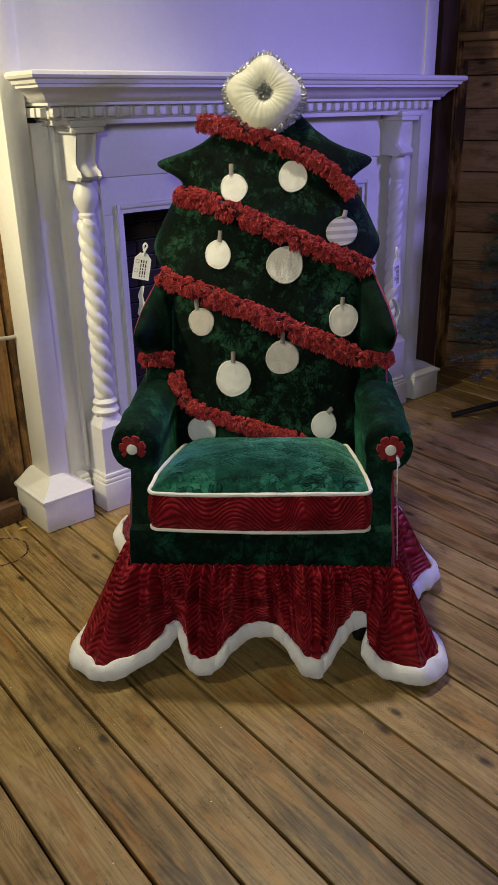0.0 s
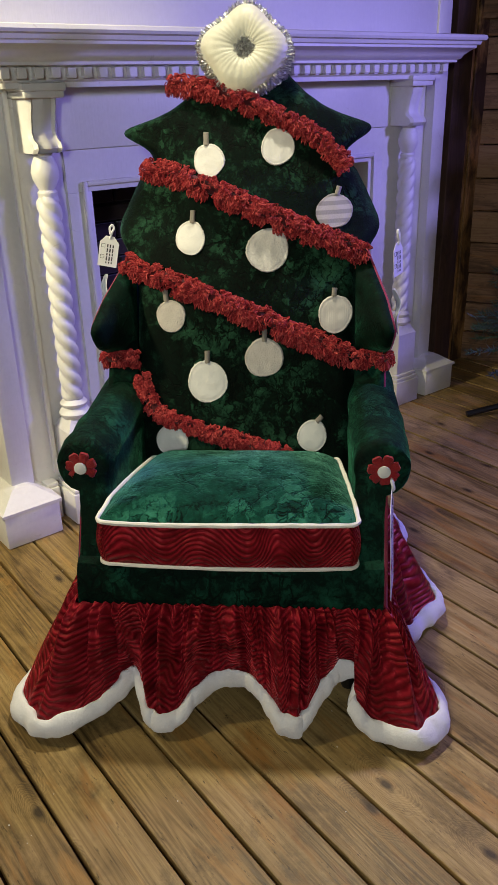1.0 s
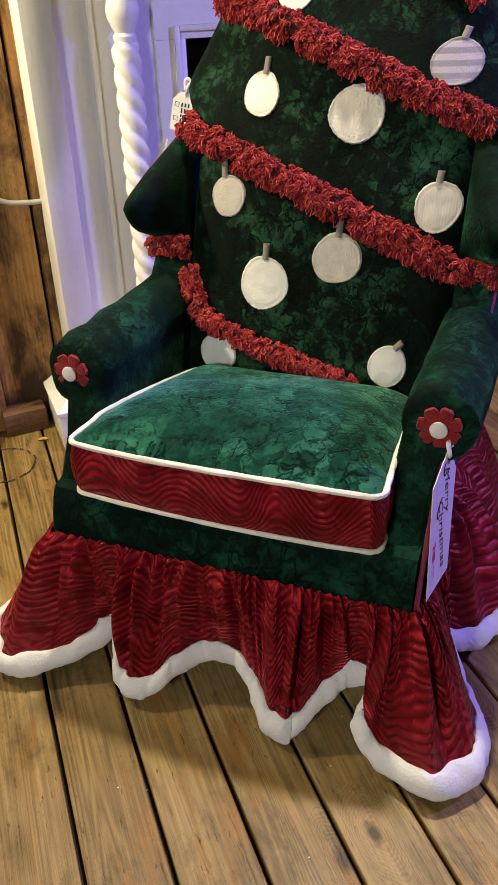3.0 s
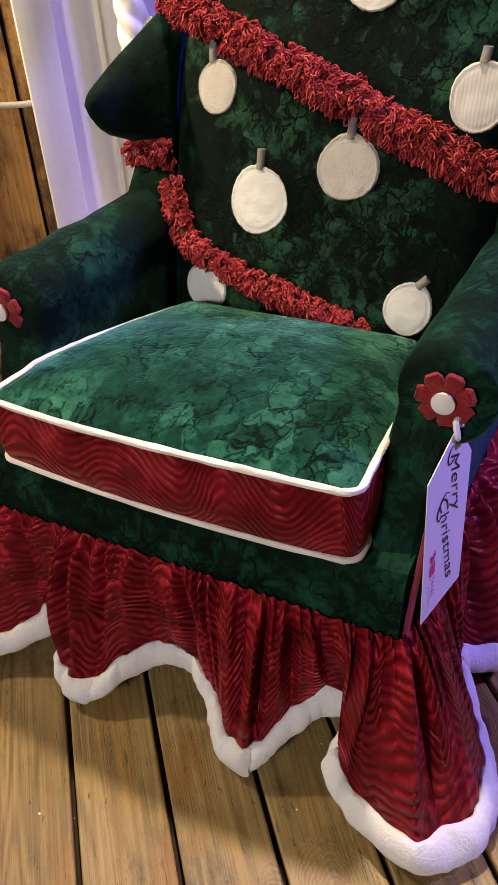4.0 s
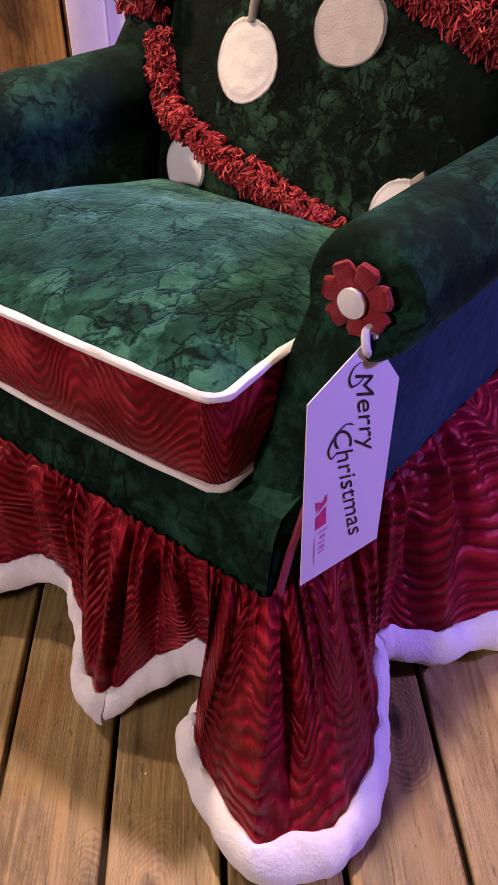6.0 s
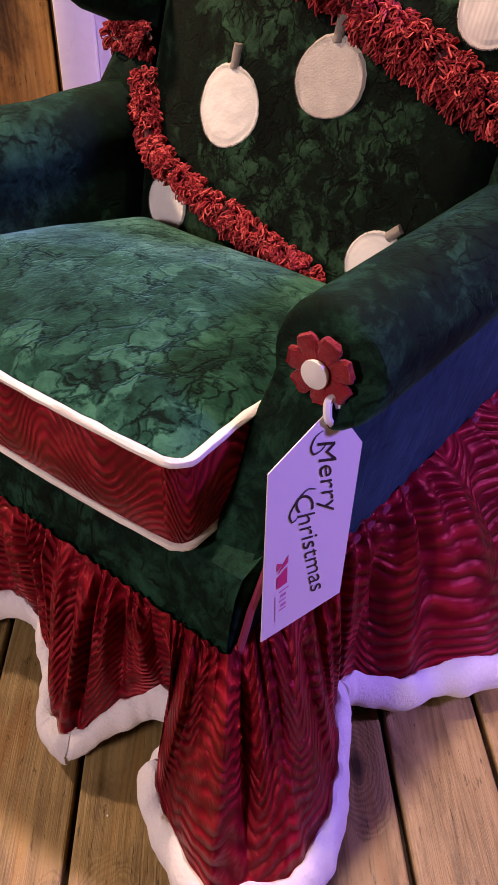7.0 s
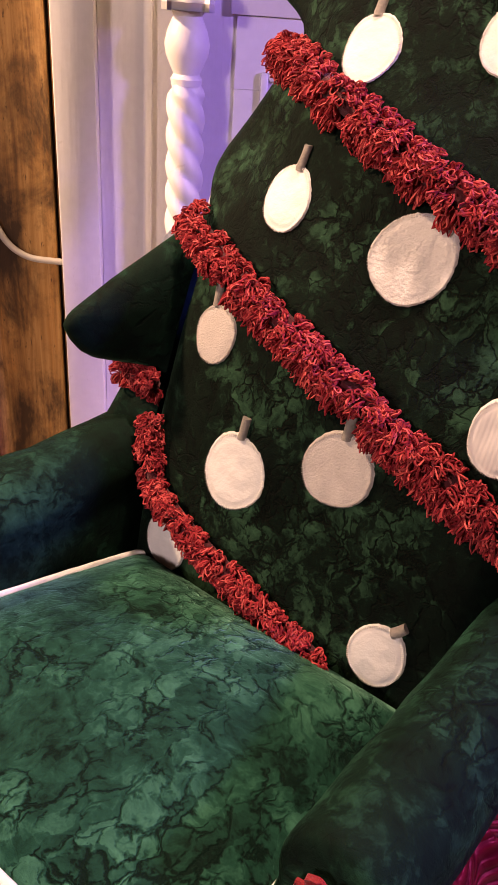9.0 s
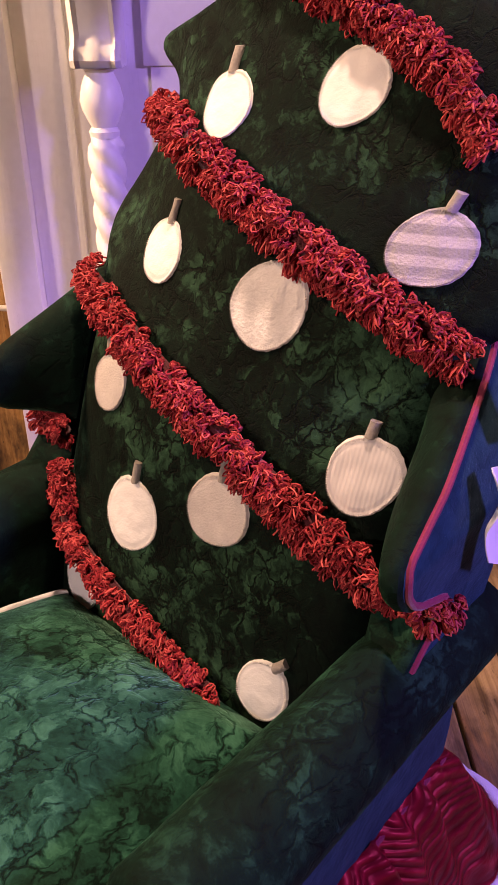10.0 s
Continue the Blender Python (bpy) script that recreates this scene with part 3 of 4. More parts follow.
planked_wall("wall_north", "rough vertical brown planks with dark weathered knots", FIRE @ pose(-4.366, 0.24, 0), 3.46, 3.0, 0.182, WALLWOOD, True, 0.008)
planked_wall("wall_north_right", "rough vertical brown planks", FIRE @ pose(0.91, 0.24, 0), 3.7, 3.0, 0.182, WALLWOOD, True, 0.008)
planked_wall("wall_east", "horizontal dark brown cabin planks", pose(0.62, 4.60, 0, 0, 0, -22), 5.0, 3.0, 0.155, SIDEWOOD, False)
planked_wall("wall_west", "vertical brown planks", pose(-3.0, -2.6, 0, 0, 0, 90), 4.6, 3.0, 0.30, WALLWOOD, True)
planked_wall("wall_south", "horizontal brown planks", pose(4.9, -2.5, 0, 0, 0, 180), 8.4, 3.0, 0.30, SIDEWOOD, False)
planked_wall("wall_far_east", "horizontal brown planks beyond the tree", pose(4.5, 3.3, 0, 0, 0, -90), 6.0, 3.0, 0.30, SIDEWOOD, False)
bm = bmesh.new()
box(bm, -4.0, 6.0, -3.0, 7.5, 3.0, 3.1)
solo("ceiling", bm, SIDEWOOD, "dark brown wooden ceiling", "ceiling", None, "structure", "", False)

# ---- the chair; modelled with x from its middle, y and z of the room ----
CX = -0.085
chair = thing("armchair", (CX, 2.2, 0), "tall green velvet armchair shaped like a Christmas tree", "armchair", "", "", 0, Matrix.Translation((0, -2.2, 0)))


def lean(z):
    d = z - 0.4
    return 2.265 + 0.18 * d + 0.23 * d * d


def face_y(x, z):
    hollow = 0.013 * math.exp(-((x - 0.08) / 0.14) ** 2 - ((z - 0.66) / 0.13) ** 2)
    swept = 0.05 * math.exp(-((z - 1.12) / 0.13) ** 2) * min(1.0, max(0.0, (-x - 0.12) / 0.15)) ** 1.5
    return lean(z) + 0.07 * min(1.0, abs(x) / 0.37) ** 3 + max(0.0, x) * max(0.0, 0.05 + 0.22 * (z - 0.72)) + hollow + swept


WIDTH = [(0.30, 0.30), (0.90, 0.30), (0.94, 0.325), (0.985, 0.358), (1.005, 0.366), (1.03, 0.362), (1.10, 0.328), (1.155, 0.298), (1.172, 0.274), (1.188, 0.268), (1.205, 0.275), (1.222, 0.298), (1.236, 0.325),
         (1.246, 0.339), (1.256, 0.343), (1.266, 0.336), (1.280, 0.296), (1.295, 0.252), (1.315, 0.208), (1.35, 0.157), (1.39, 0.115), (1.43, 0.09), (1.48, 0.06), (1.50, 0.03)]


def build_back():
    bm = bmesh.new()
    rows, cols = 150, 44
    grid = []
    for i in range(rows):
        z = 0.32 + (1.50 - 0.32) * i / (rows - 1)
        w = table(z, WIDTH)
        ring = []
        for j in range(cols + 1):
            a = -1 + 2 * j / cols
            x = a * w * (1 + 0.045 * (a < 0) * math.exp(-((z - 1.255) / 0.03) ** 2))
            edge = max(0.0, w * (1 - abs(a)))
            r = 0.045
            roll = r * (1 - math.sqrt(max(0, 1 - ((r - edge) / r) ** 2))) if edge < r else 0.0
            puff = 0.004 * noise.noise(Vector((x * 9, z * 9, 3)))
            ring.append((x, face_y(x, z) + roll + puff, z))
        for j in range(cols, -1, -1):
            a = -1 + 2 * j / cols
            ring.append((a * w, face_y(a * w, z) + 0.05 + 0.055 * (1 - abs(a) ** 6), z))
        grid.append(ring)
    sheet(bm, grid, True, None, True)
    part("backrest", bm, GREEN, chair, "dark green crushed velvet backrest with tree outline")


build_back()
EDGE = [(0.50, 2.262), (0.59, 2.283), (0.64, 2.330), (0.682, 2.370), (0.70, 2.376), (0.715, 2.366), (0.728, 2.335), (0.740, 2.305), (0.757, 2.282), (0.780, 2.265), (0.800, 2.258), (0.818, 2.266), (0.84, 2.308), (0.88, 2.388), (0.93, 2.482), (0.95, 2.51), (1.0, 2.56), (1.04, 2.60)]
OUT = [(0.50, 0.352), (0.60, 0.372), (0.69, 0.376), (0.72, 0.380), (0.80, 0.388), (0.86, 0.372), (0.93, 0.338), (0.97, 0.322), (1.04, 0.31)]


def build_wing(s):
    bm, bo = bmesh.new(), bmesh.new()
    rows, outer, rim = [], [], []
    for i in range(75):
        z = 0.50 + 0.54 * i / 74
        yf, xo = table(z, EDGE), table(z, OUT)
        yr = lean(z) + 0.20
        yi = max(yf + 0.012, lean(z) + 0.045)
        xi = 0.296
        inner = []
        for q in range(9):
            t = q / 8
            inner.append((s * (xi + (xo - 0.028 - xi) * t), yi + (yf + 0.010 - yi) * (t ** 0.8), z))
        nose = [(s * (xo - 0.020), yf + 0.003, z), (s * (xo - 0.010), yf, z), (s * (xo - 0.002), yf + 0.004, z)]
        rows.append(inner + nose + [(s * xo, yf + 0.012, z)])
        outer.append([(s * xo, yf + 0.012 + (yr - yf - 0.012) * q / 6, z) for q in range(7)] + [(s * (xo - 0.05), yr + 0.012, z), (s * 0.2, yr + 0.012, z)])
        rim.append((s * (xo + (0.0005 if s > 0 else -0.0030)), yf + 0.020, z))
    sheet(bm, rows)
    w = part("wing", bm, DARKGREEN, chair, "green velvet wing with an upturned tip")
    sheet(bo, outer)
    part("outer_panel", bo, SMOOTHGREEN, w, "smooth dark bluish-green velvet")
    b2 = bmesh.new()
    tube(b2, rim, 0.0050, 8)
    part("piping", b2, REDPIPE, w, "crimson piping")


for s in (-1, 1):
    build_wing(s)


def build_arm(s):
    rad, cxr, cz = 0.068, 0.345, 0.577
    section = [(0.285, 0.28), (0.284, 0.36), (0.282, 0.44), (0.280, 0.51)]
    for k in range(17):
        a = radians(205 - k * (205 + 62) / 16)
        section.append((cxr + rad * math.cos(a), cz + 0.9 * rad * math.sin(a)))
    section += [(0.352, 0.515), (0.349, 0.46), (0.347, 0.38), (0.346, 0.28)]
    front = lambda z: 1.803 + 0.150 * min(1.0, max(0.0, (z - 0.30) / 0.26)) ** 1.1
    rows = []
    for q, (d, shrink) in enumerate([(-0.004, 0.80), (0.0, 0.90), (0.006, 0.97), (0.016, 1.0)] + [(0.05 + 0.06 * k, 1.0) for k in range(10)]):
        ring = []
        for x, z in section:
            mx, mz = (cxr, cz) if z > 0.51 else (0.316, z)
            px, pz = mx + (x - mx) * shrink, mz + (z - mz) * shrink
            sag = 0.006 * noise.noise(Vector((x * 8 * s, (d + q) * 0.9, z * 8)))
            ring.append((s * (px + sag), front(z) + d + (0.0 if q < 13 else 0), pz + sag))
        rows.append(ring)
    bm = bmesh.new()
    sheet(bm, rows, True, None, True)
    arm = part("arm", bm, DARKGREEN, chair, "rolled green velvet arm")
    # outside panel below the roll
    bm = bmesh.new()
    rows = []
    for z in (0.285, 0.36, 0.44, 0.50, 0.53):
        y0 = front(z) + 0.014
        rows.append([(s * (0.3535 - 0.004 * (z < 0.3)), y0 + (2.53 - y0) * k / 8, z) for k in range(9)])
    sheet(bm, rows)
    part("outer_panel", bm, SMOOTHGREEN, arm, "smooth dark bluish-green velvet")
    bm = bmesh.new()
    tube(bm, [(s * (0.352 if s > 0 else 0.3475), front(z) + 0.012, z) for z in (0.29, 0.34, 0.39, 0.44, 0.49, 0.52)], 0.0045, 6)
    tube(bm, [(s * (0.354 if s > 0 else 0.350), 1.830 + 0.078 * k, 0.290) for k in range(10)], 0.0045, 6)
    part("piping", bm, REDPIPE, arm, "crimson piping")
    # flower on the scroll
    bm = bmesh.new()
    fy, fz = 1.938, 0.578
    for k in range(7):
        a = radians(360 / 7 * k + 20)
        ca, sa = math.cos(a), math.sin(a)
        rows = []
        for q, (u, w) in enumerate(((0.006, 0.005), (0.012, 0.0075), (0.018, 0.0100), (0.024, 0.0112), (0.029, 0.0118), (0.033, 0.0112), (0.0352, 0.0094), (0.0365, 0.0066))):
            ring = []
            high = 0.0058 - 0.0030 * (q == 7) + 0.0007 * (-1) ** q
            for v, up in ((-w, 0.0), (-w, 0.6 * high), (-0.72 * w, high), (0, 0.86 * high), (0.72 * w, high), (w, 0.6 * high), (w, 0.0)):
                reach = u + 0.0012 * math.sin(900 * v + k) * (q > 4)
                ring.append((s * cxr + reach * ca - v * sa, fy - up, fz + reach * sa + v * ca))
            rows.append(ring)
        sheet(bm, rows, True, None, True)
    bmesh.ops.recalc_face_normals(bm, faces=bm.faces)
    fl = part("flower", bm, PETAL, arm, "red felt flower with seven flat petals")
    bm = bmesh.new()
    prof = [(0.013, 0.006), (0.0150, 0.002), (0.0145, -0.0005), (0.010, -0.0022), (0.003, -0.0028)]
    rows = [[(s * cxr + r * math.cos(6.2832 * k / 18), fy - 0.012 + d, fz + r * math.sin(6.2832 * k / 18)) for k in range(18)] for r, d in prof]
    sheet(bm, rows, True, None, True)
    part("button", bm, BUTTON, fl, "round pearl white button")


for s in (-1, 1):
    build_arm(s)

bm = bmesh.new()
rows = []
for y, z in ((1.815, 0.16), (1.803, 0.27), (1.801, 0.29), (1.806, 0.33), (1.816, 0.37), (1.826, 0.388), (1.86, 0.397), (2.30, 0.395), (2.50, 0.39), (2.52, 0.16)):
    rows.append([(-0.346 + 0.692 * k / 24, y + 0.003 * noise.noise(Vector((k * 0.5, z * 14, 5))), z) for k in range(25)])
sheet(bm, rows)
part("seat_base", bm, DARKGREEN, chair, "dark green velvet front rail")
for s in (-1, 1):
    for y in (1.9, 2.42):
        bm = bmesh.new()
        lathe(bm, [(0.018, 0.0), (0.024, 0.02), (0.03, 0.20)], s * 0.28, y, 12)
        part("leg", bm, BLACK, chair)

# skirt: hem in plan, then gathered up to the rail
HEM_FRONT = [(-0.515, 1.79), (-0.472, 1.712), (-0.403, 1.679), (-0.30, 1.728), (-0.225, 1.80), (-0.198, 1.745), (-0.170, 1.712), (-0.130, 1.714), (-0.085, 1.758), (-0.02, 1.80), (0.05, 1.785), (0.10, 1.74),
             (0.125, 1.716), (0.155, 1.713), (0.195, 1.748), (0.245, 1.785), (0.290, 1.80), (0.278, 1.748), (0.328, 1.706), (0.410, 1.687), (0.467, 1.724), (0.488, 1.785)]
HEM_ROUND = [(0.462, 1.875), (0.405, 1.95), (0.385, 1.99), (0.45, 2.045), (0.53, 2.17), (0.50, 2.30), (0.455, 2.43), (0.465, 2.57), (0.40, 2.69), (0.20, 2.72), (0.0, 2.70), (-0.2, 2.72), (-0.40, 2.69), (-0.50, 2.52), (-0.515, 2.38), (-0.45, 2.22), (-0.46, 2.05), (-0.47, 1.92)]


HEM_LIFT = [0, 0, 0, 0.02, 0.065, 0.03, 0, 0, 0.035, 0.06, 0.06, 0.02, 0, 0, 0.05, 0.09, 0.09, 0.04, 0, 0, 0, 0, 0.0, 0.03, 0.03, 0.012]


def build_skirt():
    count = 640
    ctrl = [(x, y, HEM_LIFT[i] if i < len(HEM_LIFT) else 0.012) for i, (x, y) in enumerate(HEM_FRONT + HEM_ROUND)]
    hem = curve_points(ctrl, count, True)
    lifts = [max(0.0, p.z) for p in hem]
    tops = [Vector((max(-0.349, min(0.349, p.x)), max(1.800, min(2.53, p.y)), 0)) for p in hem]
    hem = [Vector((p.x, p.y, 0)) for p in hem]
    # spread the gathers along the rail
    wide, deep = 0.698, 0.73
    loop = 2 * (wide + deep)

    def along_rail(q):
        gaps = [(abs(q.y - 1.800), q.x + 0.349), (abs(q.x - 0.349), wide + q.y - 1.800), (abs(q.y - 2.53), wide + deep + 0.349 - q.x), (abs(q.x + 0.349), 2 * wide + deep + 2.53 - q.y)]
        return min(gaps)[1]

    def on_rail(u):
        u %= loop
        if u < wide:
            return Vector((u - 0.349, 1.800, 0))
        if u < wide + deep:
            return Vector((0.349, 1.800 + u - wide, 0))
        if u < 2 * wide + deep:
            return Vector((0.349 - (u - wide - deep), 2.53, 0))
        return Vector((-0.349, 2.53 - (u - 2 * wide - deep), 0))

    run = [along_rail(q) for q in tops]
    for i in range(1, count):
        while run[i] < run[i - 1] - loop / 2:
            run[i] += loop
        while run[i] > run[i - 1] + loop / 2:
            run[i] -= loop
    stray = np.array(run) - np.arange(count) * loop / count
    for _ in range(4000):
        stray = 0.5 * stray + 0.25 * (np.roll(stray, 1) + np.roll(stray, -1))
    tops = [on_rail(u) for u in stray + np.arange(count) * loop / count]
    gapsize = [(tops[(i + 1) % count] - tops[i - 1]).length for i in range(count)]
    usual = sum(gapsize) / count
    nrows = 40
    rows = []
    for r in range(nrows):
        v = r / (nrows - 1)
        ring = []
        for i in range(count):
            a, b = tops[i], hem[i]
            t = (tops[(i + 1) % count] - tops[i - 1])
            out = Vector((b.x - a.x, b.y - a.y, 0))
            away = Vector((a.x, a.y - 2.16, 0)).normalized()
            f = 0.45 * v ** 0.6 + 0.55 * v ** 1.25
            p = a.lerp(b, f)
            s = i / count
            wander = noise.noise(Vector((s * 31, 7.1, 0.3)))
            pleat = math.sin(6.2832 * 78 * s + 7 * wander + 1.2 * v) * (0.0085 + 0.006 * wander) * math.exp(-2.1 * v) * min(1, 0.25 + 9 * v) * min(1.0, gapsize[i] / usual)
            fold = (0.016 * noise.noise(Vector((s * 74, 4.0 + 0.5 * v, 1.0))) + 0.008 * noise.noise(Vector((s * 150, 2.0 + 0.9 * v, 6.0)))) * math.sin(math.pi * min(1, 0.12 + v * 0.84))
            tuck = 6.2832 * 33 * s + 5.0 * noise.noise(Vector((s * 23, 1.3, 0.2))) + 0.8 * noise.noise(Vector((s * 19, v * 1.6, 8.0)))
            fold += (abs(math.sin(0.5 * tuck)) - 0.62) * (0.034 + 0.022 * noise.noise(Vector((s * 41, 3.3, 0.9)))) * min(1, 0.15 + 3.2 * v) * (1.0 - 0.95 * v ** 2.2)
            crumple = 0.012 * noise.noise(Vector((b.x * 16, b.y * 16, v * 2.5)))
            p = p + away * (pleat + fold + crumple * v + 0.013 * min(1.0, v * 9) - 0.006 * v)
            p.y = min(p.y, 1.797) if abs(a.y - 1.800) < 1e-4 and abs(a.x) < 0.349 else p.y
            z = 0.303 + (lifts[i] + 0.030 - 0.303) * v
            ring.append((p.x, p.y, z + 0.003 * math.sin(6.2832 * 78 * s + 7 * wander) * (1 - v)))
        rows.append(ring)
    bm = bmesh.new()
    sheet(bm, rows, True, (3.4, 0.33))
    skirt = part("skirt", bm, RED, chair, "gathered wine red velvet skirt with wavy ribs")
    # plush trim round the hem
    last, prev = rows[-1], rows[-7]
    trim = []
    for ang in range(14):
        a = 6.2832 * ang / 14
        ring = []
        for i in range(count):
            p, q = Vector(last[i]), Vector(prev[i])
            up = (q - p).normalized()
            t = Vector(last[(i + 2) % count]) - Vector(last[i - 2])
            n = t.cross(up).normalized()
            away = Vector((p.x, p.y - 2.16, 0))
            if n.dot(away) < 0:
                n = -n
            lump = 1 + 0.28 * noise.noise(Vector((p.x * 22, p.y * 22, 1.7)))
            c = p + up * 0.012
            k = c + up * (0.027 * math.cos(a)) * lump + n * (0.0125 * math.sin(a) * lump + 0.004)
            k.z = max(0.002, k.z)
            ring.append(k)
        trim.append(ring)
    trim.append(trim[0])
    bm = bmesh.new()
    sheet(bm, trim, True)
    bmesh.ops.remove_doubles(bm, verts=bm.verts, dist=1e-6)
    rough_up(bm, 0.0048, 24)
    rough_up(bm, 0.0024, 60)
    for v in bm.verts:
        v.co.z = max(0.002, v.co.z)
    part("fur_trim", bm, FUR, skirt, "white plush hem")


build_skirt()


# loop-yarn garlands
def loops(bm, path, radius, per_metre, seed):
    """Tufts of looped yarn round a cord: each tuft stands its own way and length."""
    rnd = random.Random(seed)
    pts = [Vector(p) for p in path]
    seg = [(pts[i + 1] - pts[i]).length for i in range(len(pts) - 1)]
    total = sum(seg)
    for _ in range(int(total * per_metre)):
        d = rnd.random() * total
        i = 0
        while i < len(seg) - 1 and d > seg[i]:
            d -= seg[i]
            i += 1
        p = pts[i].lerp(pts[i + 1], min(1.0, d / seg[i]))
        t = (pts[i + 1] - pts[i]).normalized()
        ref = Vector((0, -1, 0))
        ref = (ref - t * ref.dot(t)).normalized()
        side = t.cross(ref)
        a = rnd.uniform(-1.75, 1.75)
        tuft = math.cos(a) * ref + math.sin(a) * side + t * rnd.uniform(-0.5, 0.5)
        reach = radius * rnd.uniform(0.36, 0.66)
        for _ in range(rnd.randint(7, 11)):
            o = (tuft + 0.42 * Vector((rnd.gauss(0, 1), rnd.gauss(0, 1), rnd.gauss(0, 1)))).normalized()
            u = Vector((rnd.gauss(0, 1), rnd.gauss(0, 1), rnd.gauss(0, 1)))
            u = (u - o * u.dot(o)).normalized()
            w = rnd.uniform(0.0034, 0.0060)
            h = reach * rnd.uniform(0.7, 1.2)
            base = p + (math.cos(a) * ref + math.sin(a) * side) * radius * 0.50
            droop = (Vector((0, 0, -0.35)) + u.cross(o) * rnd.uniform(-0.5, 0.5)) * h
            arc = []
            for q in range(9):
                ph = math.pi * 2 * (q / 8)
                out_by = (1 - math.cos(ph)) * 0.5
                arc.append(base + u * math.sin(ph) * w + o * h * out_by + droop * out_by * out_by)
            tube(bm, arc, 0.0014, 4, False, False)
    yarn_faces = len(bm.faces)
    tube(bm, pts, lambda q: radius * 0.46 * min(1.0, 0.15 + 7 * min(q, 1 - q)), 8)
    bm.faces.ensure_lookup_table()
    for f in bm.faces[yarn_faces:]:
        f.material_index = 1
    return bm


def garland(pairs, seed, radius=0.030):
    ctrl = [(x, face_y(x, z) - 0.010, z) for x, z in pairs]
    part("garland", loops(bmesh.new(), curve_points(ctrl, 30), radius, 600, seed), (YARN, CORE), chair, "red looped yarn garland")


garland([(-0.205, 1.385), (-0.055, 1.353), (0.037, 1.317), (0.158, 1.259), (0.248, 1.195), (0.272, 1.160)], 1)
garland([(-0.270, 1.172), (-0.158, 1.149), (-0.05, 1.107), (0.071, 1.058), (0.19, 1.008), (0.318, 0.953)], 2, 0.033)
garland([(-0.326, 0.940), (-0.217, 0.908), (-0.078, 0.861), (0.058, 0.805), (0.193, 0.746), (0.262, 0.716), (0.282, 0.705)], 3, 0.033)
garland([(-0.278, 0.660), (-0.268, 0.610), (-0.237, 0.568), (-0.142, 0.536), (-0.019, 0.501), (0.085, 0.470), (0.128, 0.458)], 4, 0.026)
for s in (-1, 1):
    ctrl = [(s * 0.285, lean(0.70) + 0.02, 0.702), (s * 0.33, 2.375, 0.700), (s * 0.372, 2.372, 0.697), (s * 0.378, 2.40, 0.695)]
    part("garland", loops(bmesh.new(), curve_points(ctrl, 12), 0.025, 560, 9 + s), (YARN, CORE), chair, "red looped yarn garland")


# baubles sewn on the back
def patch(x, z, rx, rz, material, stem=None, label="", seed=0.0, tilt=0.0):
    bm = bmesh.new()
    rows = []
    for q in range(19):
        r = q / 18
        ring = []
        for k in range(72):
            a = 6.2832 * k / 72
            wob = 1 + 0.020 * math.sin(3 * a + seed) + 0.010 * math.sin(5 * a + 2 * seed) + 0.010 * math.sin(22 * a + seed) * r ** 6
            px, pz = x + rx * r * wob * math.cos(a), z + rz * r * wob * math.sin(a)
            puff = 0.0050 * math.sqrt(max(0, 1 - r ** 14)) - 0.0009 * math.exp(-((r - 0.86) / 0.05) ** 2) + 0.0006 * math.exp(-((r - 0.93) / 0.04) ** 2) + 0.0007 * math.sin(a * 36 + seed) * r ** 9 + 0.0015 * noise.noise(Vector((px * 48, pz * 40, seed)))
            ring.append((px, face_y(px, pz) - puff + 0.001, pz))
        rows.append(ring)
    rows[0] = [rows[0][0]] * 72
    sheet(bm, rows, True)
    bmesh.ops.remove_doubles(bm, verts=bm.verts, dist=1e-5)
    ob = part("bauble_patch", bm, material, chair, label)
    bm = bmesh.new()
    for k in range(96):
        a = 6.2832 * k / 96
        wob = 1 + 0.020 * math.sin(3 * a + seed) + 0.010 * math.sin(5 * a + 2 * seed)
        pts = []
        for rr, up in ((0.89, 0.0042), (0.935, 0.0050), (0.975, 0.0034)):
            px, pz = x + rx * rr * wob * math.cos(a), z + rz * rr * wob * math.sin(a + 0.03 * (rr - 0.93))
            pts.append((px, face_y(px, pz) - up, pz))
        tube(bm, pts, 0.0004, 4)
    part("stitching", bm, material, ob)
    if stem:
        sx, sz, turn = stem
        bm = bmesh.new()
        d = Vector((math.sin(turn), 0, math.cos(turn)))
        e = Vector((math.cos(turn), 0, -math.sin(turn)))
        c = Vector((sx, 0, sz))
        rows = []
        for h in [(-0.017 + 0.034 * i / 6) * (0.58 if sx > 0.1 else 0.9) for i in range(7)]:
            ring = []
            for w, up in ((-0.0066, 0.0), (-0.0070, 0.005), (-0.0045, 0.0088), (-0.0015, 0.0102), (0.0015, 0.0102), (0.0045, 0.0088), (0.0070, 0.005), (0.0066, 0.0)):
                p = c + d * h + e * w
                p.y = face_y(p.x, p.z) - up + 0.002
                ring.append(p)
            rows.append(ring)
        sheet(bm, rows, True, None, True)
        rough_up(bm, 0.0009, 120, seed)
        part("stem", bm, GREYFELT, ob, "grey felt stem")


